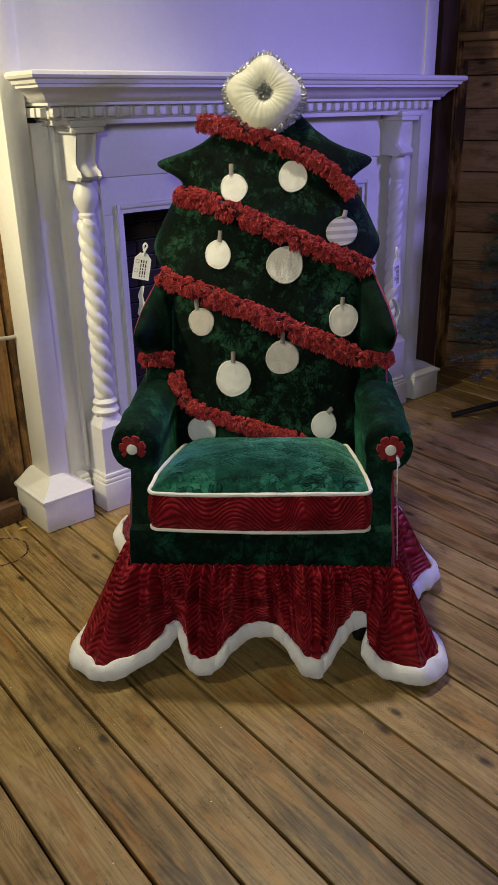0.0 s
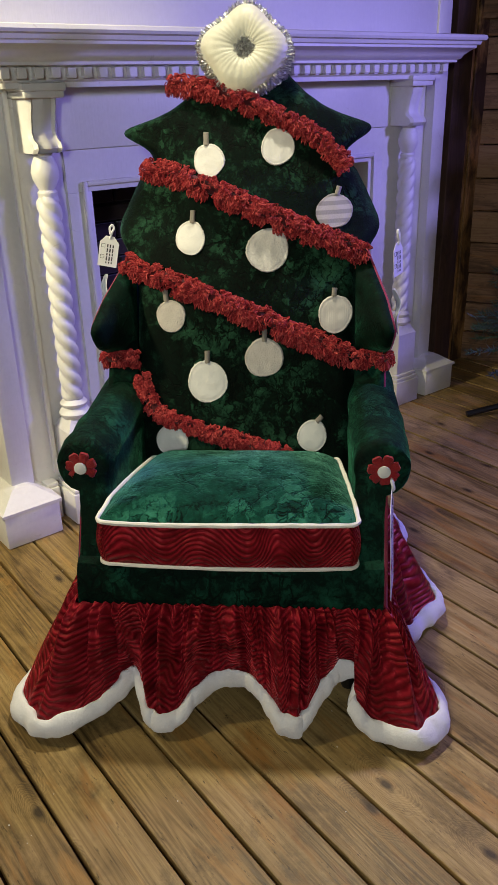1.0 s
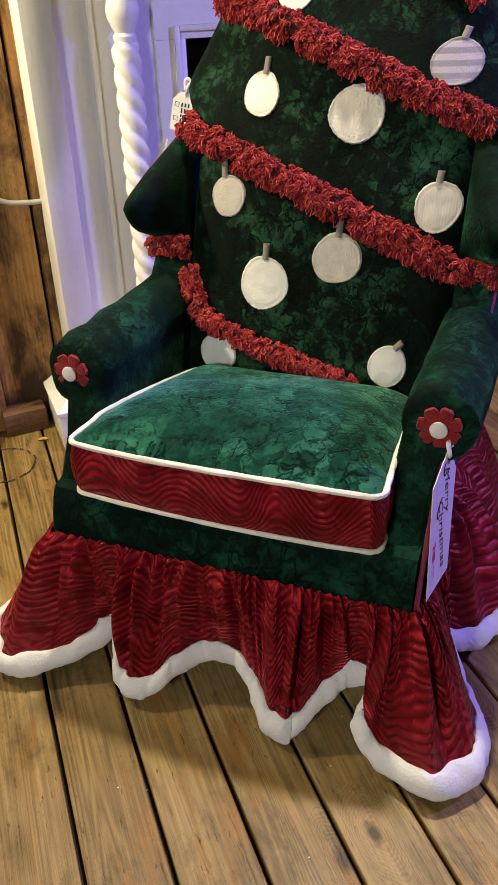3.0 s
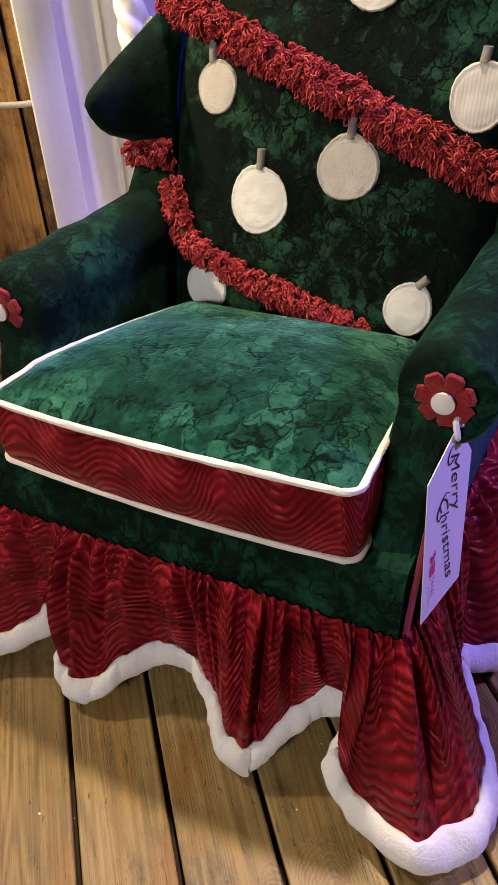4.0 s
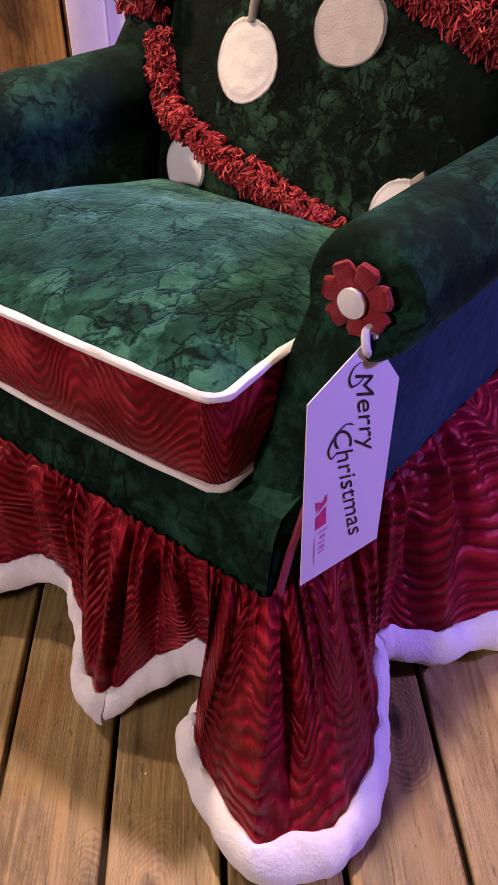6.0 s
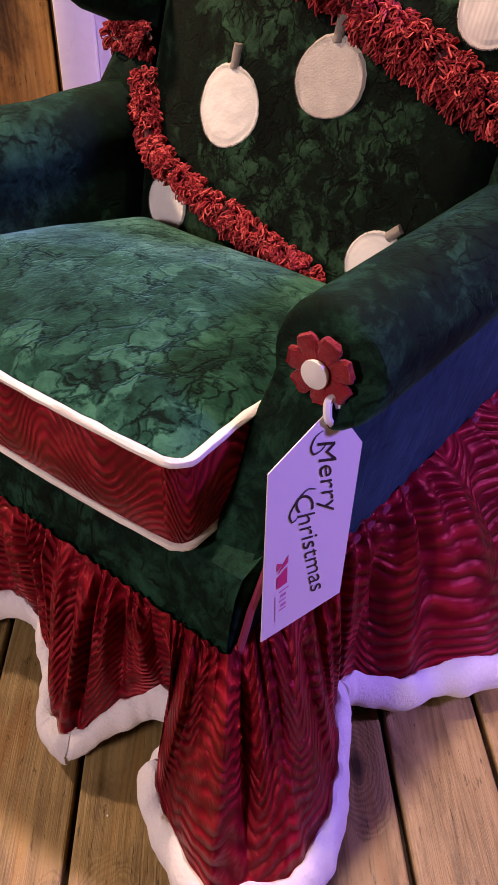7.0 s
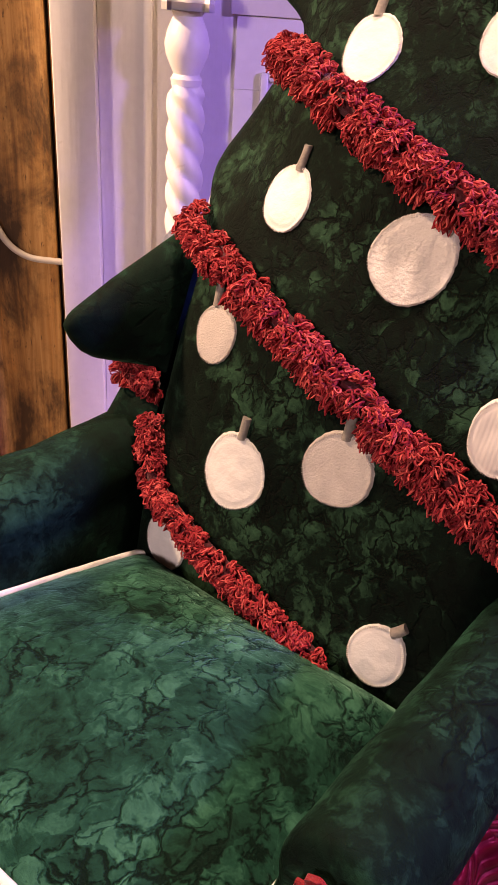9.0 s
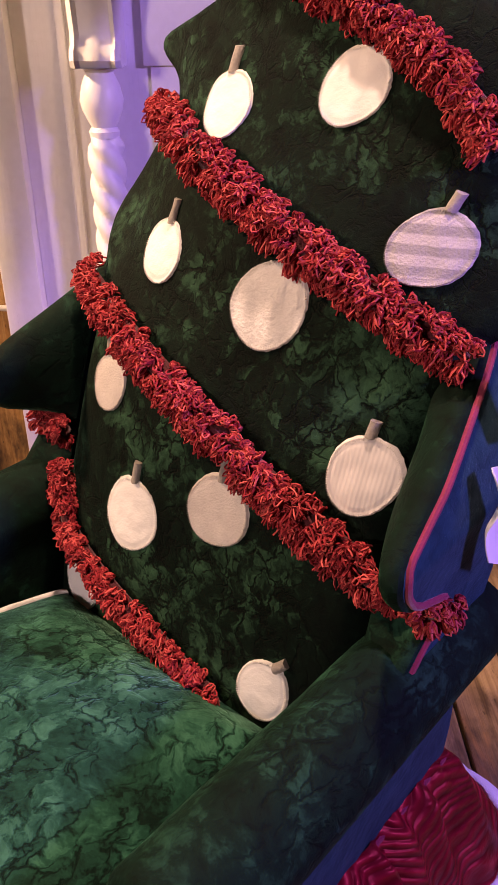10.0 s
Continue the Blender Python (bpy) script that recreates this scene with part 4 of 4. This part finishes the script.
patch(-0.097, 1.190, 0.043, 0.042, WHITEFELT, (-0.106, 1.243, -0.05), "round white satin bauble patch", 1)
patch(0.086, 1.219, 0.045, 0.045, WHITEFELT, None, "round white satin bauble patch", 2)
patch(0.238, 1.058, 0.051, 0.042, STRIPED, (0.248, 1.108, 0.3), "grey and white striped bauble patch", 3)
patch(-0.145, 1.003, 0.041, 0.043, WHITEFELT, (-0.139, 1.055, 0.05), "white satin bauble patch", 4)
patch(0.062, 0.972, 0.057, 0.054, IVORYPLUSH, None, "large ivory towelling bauble patch", 5)
patch(-0.197, 0.810, 0.041, 0.041, LINEN, (-0.212, 0.862, -0.15), "beige woven bauble patch", 6)
patch(0.243, 0.807, 0.046, 0.048, RIBBED, (0.240, 0.862, 0.1), "cream corduroy bauble patch", 7)
patch(-0.097, 0.646, 0.055, 0.055, WHITEFELT, (-0.098, 0.710, 0.0), "large white satin bauble patch", 8)
patch(0.054, 0.704, 0.052, 0.050, LINEN, (0.055, 0.762, 0.0), "beige woven bauble patch", 9)
patch(-0.199, 0.486, 0.046, 0.044, WHITEFELT, None, "white bauble patch half under the garland", 10)
patch(0.184, 0.502, 0.040, 0.043, WHITEFELT, (0.203, 0.546, 0.8), "white satin bauble patch", 11)


# star topper
def build_topper():
    tilt = pose(-0.004, 2.685, 1.447, -22, 0, 0)
    bm = bmesh.new()

    def radius(a):
        return 0.112 * (1 + 0.075 * math.cos(4 * (a - radians(84))) + 0.03 * math.cos(5 * (a - radians(90))))

    rows = []
    for q, (r, d) in enumerate([(0.10, -0.028), (0.17, -0.036), (0.3, -0.046), (0.5, -0.052), (0.7, -0.050), (0.85, -0.042), (0.95, -0.030), (1.0, -0.012), (1.0, 0.03), (0.9, 0.045), (0.4, 0.05)]):
        ring = []
        for k in range(120):
            a = 6.2832 * k / 120
            crimp = 0.0006 * math.sin(a * 31 + 2 * math.sin(5 * a)) * (1 - abs(r - 0.5))
            ring.append(tilt @ Vector((radius(a) * r * math.cos(a), d - crimp, radius(a) * r * math.sin(a))))
        rows.append(ring)
    sheet(bm, rows, True, None, True)
    top = part("star_topper", bm, IVORY, chair, "puffy ivory satin star topper with silver tinsel")
    rnd = random.Random(5)

    def flake(bm, c, d, size):
        u = Vector((rnd.gauss(0, 1), rnd.gauss(0, 1), rnd.gauss(0, 1)))
        u = u.cross(d).normalized()
        tip = d * size + u * rnd.uniform(-0.4, 0.4) * size
        w = d.cross(u).normalized() * rnd.uniform(0.0008, 0.0018)
        bm.faces.new([bm.verts.new(tilt @ (c + k)) for k in (w, -w, tip - w, tip + w)])

    bm = bmesh.new()
    for _ in range(4200):
        a = rnd.uniform(0, 6.2832)
        d = rnd.uniform(-0.030, 0.045)
        r = radius(a) * (0.955 if d < -0.015 else 0.995)
        o = Vector((math.cos(a), rnd.uniform(-0.9, 0.5), math.sin(a)))
        flake(bm, Vector((r * math.cos(a), d, r * math.sin(a))), o.normalized(), rnd.uniform(0.006, 0.016))
    part("tinsel_rim", bm, TINSEL, top, "silver tinsel", False, "stuff")
    bm = bmesh.new()
    for _ in range(760):
        a, r = rnd.uniform(0, 6.2832), 0.030 * math.sqrt(rnd.random())
        o = Vector((rnd.uniform(-0.9, 0.9), -1, rnd.uniform(-0.9, 0.9)))
        flake(bm, Vector((r * math.cos(a), -0.034, r * math.sin(a))), o.normalized(), rnd.uniform(0.006, 0.014))
    part("tinsel_centre", bm, TINSEL, top, "silver tinsel", False, "stuff")


build_topper()

# ---- seat cushion, a thing of its own ----
cushion = thing("seat_cushion", (CX, 2.0, 0.395), "thick green velvet seat cushion with red side band", "cushion", "", "", 0, Matrix.Translation((0, -2.0, -0.395)))


def cushion_outline(grow=0.0):
    pts = []
    hw0, hw1, y0, y1, r = 0.288 + grow, 0.258 + grow, 1.804 - grow, 2.300 + grow, 0.022
    for cx, cy, a0 in ((hw0 - r, y0 + r, -90), (hw1 - r, y1 - r, 0), (-hw1 + r, y1 - r, 90), (-hw0 + r, y0 + r, 180)):
        for k in range(7):
            a = radians(a0 + 15 * k)
            pts.append(Vector((cx + r * math.cos(a), cy + r * math.sin(a), 0)))
    full = []
    for i, p in enumerate(pts):
        q = pts[(i + 1) % len(pts)]
        n = max(1, int((q - p).length / 0.02))
        full += [p.lerp(q, k / n) for k in range(n)]
    for p in full:
        if p.y < 1.83:
            p.y -= 0.013 * max(0.0, 1 - (p.x / 0.27) ** 2)
    return full


def build_cushion():
    edge = cushion_outline()
    sag = lambda p: 0.004 * math.sin(p.x * 9 + 1.0) * (1 if p.y < 1.9 else 0.0) - 0.078 * max(0.0, (p.y - 1.88) / 0.42) ** 1.3 - 0.004 * max(0.0, 1 - (p.x / 0.27) ** 2) * (p.y < 1.83)
    n = len(edge)
    mid = Vector((0, 2.05, 0))
    length = sum((edge[i] - edge[i - 1]).length for i in range(n))
    bm = bmesh.new()
    rows = []
    for k in range(7):
        v = k / 6
        ring = []
        for p in edge:
            o = (p - mid).normalized()
            q = p + o * (0.010 * math.sin(math.pi * v) - 0.004)
            ring.append((q.x, q.y, 0.401 + (0.109 + sag(p)) * v))
        rows.append(ring)
    sheet(bm, rows, True, (length, 0.105))
    part("side_band", bm, BANDRED, cushion, "wine red velvet band with wavy ribs")
    topring, botring = rows[-1], rows[0]
    bm = bmesh.new()
    skin = []
    for k in range(16):
        r = 1 - k / 15
        crown = 0.036 * (1 - r ** 6)
        ring = []
        for p in topring:
            q = Vector(p) - Vector((0, 2.05, 0))
            x, y = q.x * r, 2.05 + q.y * r
            ring.append((x, y, 0.505 + (p[2] - 0.505) * r ** 1.3 + crown + 0.005 * noise.noise(Vector((x * 10, y * 10, 2))) * (1 - r ** 4)))
        skin.append(ring)
    sheet(bm, skin[:-1], True)
    bm.verts.ensure_lookup_table()
    bm.faces.new(bm.verts[-n:])
    part("cover_top", bm, LITGREEN, cushion, "green crushed velvet top with pale teal haze painted in")
    for ring, r in ((topring, 0.0053), (botring, 0.0050)):
        bm = bmesh.new()
        tube(bm, [Vector(p) + (Vector(p) - mid).normalized() * 0.003 for p in ring], r, 8, True)
        rough_up(bm, 0.0013, 110)
        part("piping", bm, CORD, cushion, "white corded piping")


build_cushion()


# ---- tags ----
def writing(body, at, size, material, parent, shear=0.35, name="lettering"):
    cu = bpy.data.curves.new(name, "FONT")
    cu.body, cu.size, cu.shear, cu.offset = body, size, shear, -0.0001
    cu.align_x, cu.align_y = "CENTER", "CENTER"
    cu.materials.append(material)
    ob = new(name, cu)
    ob.parent = parent
    ob.matrix_local = at
    return ob


def bars(bm, x0, x1, y0, y1):
    bm.faces.new([bm.verts.new(p) for p in ((x0, y0, 0.0012), (x1, y0, 0.0012), (x1, y1, 0.0012), (x0, y1, 0.0012))])


def card(bm, outline, thick=0.0012):
    rows = [[(x, y, z) for x, y in outline] for z in (-thick / 2, thick / 2)]
    return sheet(bm, rows, True, None, True)


def gift_tag(at):
    """A long card; its own x is its width, y runs up to the knot."""
    tag = thing("gift_tag", (0, 0, 0), "long white gift tag reading Merry Christmas, tied to the arm", "tag")
    tag.matrix_world = at
    bm = bmesh.new()
    card(bm, [(-0.089, -0.249), (0.036, -0.265), (0.052, -0.062), (0.010, -0.004), (-0.010, -0.002), (-0.081, -0.032)])
    part("card", bm, CARD, tag, "", False)
    bm = bmesh.new()
    tube(bm, curve_points([(0.002, -0.016, 0.001), (-0.008, -0.004, 0.004), (-0.004, 0.010, 0.0), (0.006, 0.010, 0.0), (0.008, -0.004, 0.004), (0.002, -0.016, 0.001)], 24), 0.0042, 6)
    part("ribbon_loop", bm, RIBBON, tag, "sheer white ribbon")
    writing("Merry", Matrix.Translation((0.000, -0.072, 0.0014)) @ pose(0, 0, 0, 0, 0, -81) @ Matrix.Diagonal((1.12, 1, 1, 1)), 0.035, INK, tag, 0.55)
    writing("Christmas", Matrix.Translation((-0.021, -0.150, 0.0014)) @ pose(0, 0, 0, 0, 0, -78) @ Matrix.Diagonal((1.14, 1, 1, 1)), 0.0335, INK, tag, 0.55)
    # flourishes of the two capitals
    for pts in (((-0.010, -0.018), (-0.020, -0.020), (-0.026, -0.029), (-0.022, -0.039), (-0.012, -0.040), (-0.004, -0.036)),
                ((-0.016, -0.084), (-0.028, -0.078), (-0.042, -0.084), (-0.052, -0.096), (-0.048, -0.108), (-0.040, -0.106))):
        bm = bmesh.new()
        tube(bm, curve_points([(x, y, 0.0013) for x, y in pts], 28), lambda q: 0.0004 + 0.0007 * math.sin(math.pi * q), 5)
        part("flourish", bm, INK, tag)
    bm = bmesh.new()
    for pts in (((-0.068, -0.166), (-0.052, -0.148), (-0.052, -0.158)), ((-0.068, -0.170), (-0.068, -0.186), (-0.053, -0.186), (-0.053, -0.163)), ((-0.068, -0.150), (-0.060, -0.155), (-0.068, -0.162))):
        bm.faces.new([bm.verts.new((x, y, 0.0013)) for x, y in pts])
    part("printed_mark", bm, PINK, tag, "pink printed mark", False)
    bm = bmesh.new()
    for k, (a, b) in enumerate(((-0.192, -0.194), (-0.198, -0.202), (-0.206, -0.208), (-0.212, -0.216), (-0.219, -0.221))):
        bars(bm, -0.064 + 0.002 * (k % 2), -0.054 + 0.004 * (k == 0), b, a)
    bars(bm, -0.070, -0.069, -0.232, -0.196)
    part("printed_bars", bm, PALEPINK, tag, "pale pink print", False)
    return tag


across, upward = Vector((0.13, 0.99, -0.02)).normalized(), Vector((-0.05, 0.03, 0.998))
upward = (upward - across * upward.dot(across)).normalized()
TAG = Matrix((across, upward, across.cross(upward))).transposed().to_4x4()
TAG.translation = (0.279, 1.930, 0.546)
gift_tag(TAG)


def hang_tag(at, label, flip=1):
    tag = thing("hang_tag", (0, 0, 0), label, "tag", "paper hang tags")
    tag.matrix_world = at
    bm = bmesh.new()
    card(bm, [(-0.028, -0.095), (0.028, -0.095), (0.028, -0.025), (0.012, -0.006), (-0.012, -0.006), (-0.028, -0.025)])
    part("card", bm, CARD, tag, "", False)
    bm = bmesh.new()
    for k, x in enumerate((0.012, 0.004, -0.004)):
        y = -0.030
        for j, ln in enumerate((0.010, 0.012, 0.007, 0.013, 0.006)):
            bars(bm, x - 0.0018, x + 0.0018, y - ln + 0.001, y)
            y -= ln + 0.0022
            if y < -0.082:
                break
    part("printed_bars", bm, INK, tag, "black print", False)
    for y in (-0.030, -0.062):
        bm = bmesh.new()
        pts = [(-0.022, y), (-0.012, y), (-0.012, y - 0.010), (-0.022, y - 0.010)]
        tube(bm, [(q, r, 0.001) for q, r in pts] + [(*pts[0], 0.001)], 0.0006, 4)
        part("printed_icon", bm, INK, tag, "small square icon", False)
    bm = bmesh.new()
    tube(bm, curve_points([(0, -0.014, 0.001), (0.004, 0.006, 0.003), (0.008, 0.018, 0.0), (0.002, 0.026, 0.0), (-0.004, 0.018, 0.002), (0.0, 0.0, 0.003)], 24), 0.0035, 6)
    part("ribbon_loop", bm, RIBBON, tag, "white satin ribbon")
    return tag


hang_tag(Matrix.Translation((-0.496, 2.66, 0.983)) @ pose(0, 0, 0, 88, 0, 8) @ pose(0, 0, 0, 0, 0, -12), "white paper hang tag with black print on the wing")
hang_tag(Matrix.Translation((0.322, 2.50, 0.985)) @ pose(0, 0, 0, 88, 0, 60) @ pose(0, 0, 0, 0, 0, 4), "white paper hang tag with black print beside the wing")


def ribbon_tail(path, across, width):
    """A flat satin tail, cut slantwise at its end and cupped a little."""
    bm = bmesh.new()
    pts = curve_points(path, 20)
    side = Vector(across).normalized()
    rows = []
    for k, p in enumerate(pts):
        q = k / 19
        w = width * (0.45 + 0.55 * min(1.0, 2.2 * q))
        d = (pts[min(k + 1, 19)] - pts[max(k - 1, 0)]).normalized()
        out = side.cross(d).normalized()
        front = [p + side * w * u + out * (0.006 * (1 - u * u) + 0.003 * math.sin(5 * q + 3 * u)) + Vector((0, 0, -0.012 * u * q)) for u in (-1, -0.6, -0.2, 0.2, 0.6, 1)]
        rows.append(front + [f - out * 0.0015 for f in reversed(front)])
    sheet(bm, rows, True, None, True)
    solo("ribbon_tail", bm, RIBBON, "white satin ribbon tail hanging on the wing", "ribbon")


ribbon_tail([(0.312, 2.43, 0.87), (0.328, 2.437, 0.83), (0.324, 2.43, 0.79), (0.330, 2.44, 0.745)], (0.12, 1, 0), 0.020)
ribbon_tail([(-0.478, 2.50, 0.90), (-0.486, 2.49, 0.87), (-0.482, 2.49, 0.84), (-0.490, 2.49, 0.80)], (0.9, 0.4, 0), 0.009)

# ---- small things round about ----
bm = bmesh.new()
wallpt = lambda u, z: FIRE @ Vector((u, 0.225, z))
tube(bm, curve_points([wallpt(-1.238, 2.9), wallpt(-1.240, 2.0), wallpt(-1.240, 1.2), wallpt(-1.242, 0.96), wallpt(-1.242, 0.83), wallpt(-1.214, 0.737), wallpt(-1.166, 0.693), wallpt(-1.10, 0.683), wallpt(-1.06, 0.683)], 60), 0.0075, 10)
solo("conduit", bm, CONDUIT, "grey plastic cable conduit bent along the plank wall", "conduit")
bm = bmesh.new()
box(bm, 0.002, 0.034, -0.012, 0.010, -0.006, 0.006, 0.003)
solo("conduit_clip", bm, BUTTON, "white plastic clip holding the conduit", "clip", FIRE @ pose(-1.252, 0.222, 1.026))
bm = bmesh.new()
box(bm, -0.020, 0.020, -0.03, 0.012, 0.0, 2.99, 0.004)
solo("batten", bm, WALLWOOD, "light brown upright batten on the plank wall", "batten", FIRE @ pose(-1.292, 0.232, 0), "structure", "", False)
bm = bmesh.new()
box(bm, -0.065, 0.065, -0.035, 0.035, 0, 0.075, 0.006)
rough_up(bm, 0.002, 20)
solo("wood_block", bm, BLOCKWOOD, "brown offcut of wood lying by the wall", "wood block", FIRE @ pose(-1.225, 0.195, 0, 0, 0, 3))


def build_stool():
    st = thing("child_chair", (-1.24, 2.32, 0), "magenta cloth child chair beside the plank wall", "chair", "", "", 20)
    bm = bmesh.new()
    box(bm, -0.15, 0.11, -0.13, 0.13, 0.0, 0.20, 0.05, 4)
    part("seat", bm, PINKCLOTH, st)
    bm = bmesh.new()
    box(bm, -0.17, 0.07, 0.06, 0.13, 0.18, 0.42, 0.032, 4)
    part("backrest", bm, PINKCLOTH, st)


build_stool()

bm = bmesh.new()
box(bm, -0.06, 0.06, -0.05, 0.05, 0, 2.99, 0.004)
solo("post", bm, DARKWOOD, "dark square timber post beside the fireplace", "post", FIRE @ pose(1.19, 0.16, 0), "structure", "", False)
bm = bmesh.new()
box(bm, 0.18, 3.2, -0.09, -0.002, 1.70, 1.74, 0.006)
box(bm, 0.20, 3.2, -0.05, -0.002, 1.62, 1.70, 0.006)
solo("window_ledge", bm, SIDEWOOD, "brown wooden ledge along the plank wall", "ledge", pose(0.62, 4.60, 0, 0, 0, -22), "structure")
for k in range(4):
    bm = bmesh.new()
    box(bm, -0.05, 0.05, -0.035, -0.002, 1.745, 2.98, 0.004)
    solo("trim", bm, WALLWOOD, "upright brown timber trim above the ledge", "trim", pose(0.62, 4.60, 0, 0, 0, -22) @ pose(0.30 + 0.42 * k, 0, 0), "structure", "", False)


def build_tree():
    tr = thing("artificial_tree", (1.27, 3.76, 0), "dark green artificial Christmas tree on a black stand", "tree")
    bm = bmesh.new()
    tube(bm, [(0, 0, 0.08), (0, 0, 1.0), (0, 0, 2.0)], lambda t: 0.022 - 0.015 * t, 8)
    part("trunk", bm, BARK, tr)
    for k in range(3):
        a = radians(192 + 120 * k)
        bm = bmesh.new()
        tube(bm, [(0.02 * math.cos(a), 0.02 * math.sin(a), 0.13), (0.2 * math.cos(a), 0.2 * math.sin(a), 0.07), (0.50 * math.cos(a), 0.50 * math.sin(a), 0.014)], 0.014, 8)
        part("stand_leg", bm, BLACK, tr)
    rnd = random.Random(3)
    verts, faces = [], []
    for _ in range(330):
        z = 0.30 + 1.65 * rnd.random() ** 1.3
        reach = 0.50 * (1 - (z - 0.30) / 1.8) * rnd.uniform(0.75, 1.1)
        a = rnd.uniform(0, 6.2832)
        d = Vector((math.cos(a), math.sin(a), rnd.uniform(-0.15, 0.25)))
        for q in range(150):
            t = rnd.uniform(0.25, 1.0)
            c = Vector((0, 0, z)) + d * reach * t + Vector((0, 0, -0.05 * t * t))
            n = (d * 0.7 + Vector((rnd.gauss(0, 0.7), rnd.gauss(0, 0.7), rnd.gauss(0, 0.7)))).normalized()
            w = n.orthogonal().normalized() * 0.0026
            i = len(verts)
            verts += [c - w, c + w, c + n * rnd.uniform(0.025, 0.05)]
            faces.append((i, i + 1, i + 2))
    me = bpy.data.meshes.new("crown")
    me.from_pydata(verts, [], faces)
    me.materials.append(NEEDLE)
    ob = new("crown", me)
    ob.parent = tr
    tagged(ob, "dense dark green needles", "", "", "stuff")


build_tree()

# ---- floor, board by board ----
floor = thing("floor", (0, 0, 0), "worn brown wooden floorboards with knots and dark gaps", "floor", "", "structure")
bm = bmesh.new()
box(bm, -4.0, 6.0, -3.0, 7.5, -0.12, -0.022)
part("subfloor", bm, UNDER, floor, "", False)
PITCH, RUN = 0.1357, -48.59
first = None
for k in range(-30, 44):
    if first is None:
        bm = bmesh.new()
        box(bm, -6.0, 6.0, 0.0040, PITCH - 0.0040, -0.022, 0.0, 0.003, 2)
        o = first = part("floorboard", bm, FLOORWOOD, floor, "", False)
    else:
        o = first.copy()
        scene.collection.objects.link(o)
    off = 0.3832 + k * PITCH
    o.matrix_local = pose(0, 0, 0, 0, 0, RUN) @ pose(0.6 * math.sin(k * 2.3) - 0.8, off, -0.0012 * abs(math.sin(k * 3.7)))
rnd = random.Random(11)
bm = bmesh.new()
for _ in range(260):
    k = rnd.randint(-5, 12)
    seam = rnd.random() < 0.55
    p = pose(0, 0, 0, 0, 0, RUN) @ Vector((rnd.uniform(-2.6, 0.6), 0.3832 + k * PITCH + (rnd.gauss(0, 0.004) if seam else rnd.uniform(0, PITCH)), 0.0))
    p.z = -0.012 if seam and abs(rnd.gauss(0, 1)) < 1.2 else 0.0015
    a, s = rnd.uniform(0, 6.28), rnd.uniform(0.0008, 0.0022)
    q = [p + Vector((s * math.cos(a + b), s * math.sin(a + b), 0.0006 * math.sin(b))) for b in (0, 1.7, 3.3, 4.7)]
    bm.faces.new([bm.verts.new(v) for v in q])
solo("glitter_flakes", bm, FLAKE, "tiny white glitter flakes scattered on the boards", "glitter", None, "stuff", "", False)
bm = bmesh.new()
for k in range(46):
    if rnd.random() < 0.16:
        continue
    a0, a1 = 6.2832 * k / 46, 6.2832 * (k + 0.95) / 46
    r0, r1 = 0.092 + rnd.uniform(-0.002, 0.002), 0.097 + rnd.uniform(-0.002, 0.003)
    bm.faces.new([bm.verts.new((r * math.cos(a), r * math.sin(a), 0)) for r, a in ((r0, a0), (r1, a0), (r1, a1), (r0, a1))])
solo("floor_stain", bm, DARKWOOD, "dark scorched ring mark on the floorboards", "stain", pose(-1.022, 2.352, 0.0012), "structure", "", False)
bm = bmesh.new()
rows = [[(0.016 * math.cos(a) * r, 0.009 * math.sin(a) * r, 0.002 + 0.004 * abs(math.sin(a)) * r) for a in [6.2832 * k / 10 for k in range(10)]] for r in (0.3, 1.0)]
sheet(bm, rows, True)
solo("leaf", bm, plain("yellow_dry_leaf", (0.45, 0.30, 0.05), 0.7), "small yellow dry leaf lying on the boards", "leaf", pose(-0.991, 2.517, 0.0, 0, 0, 30))
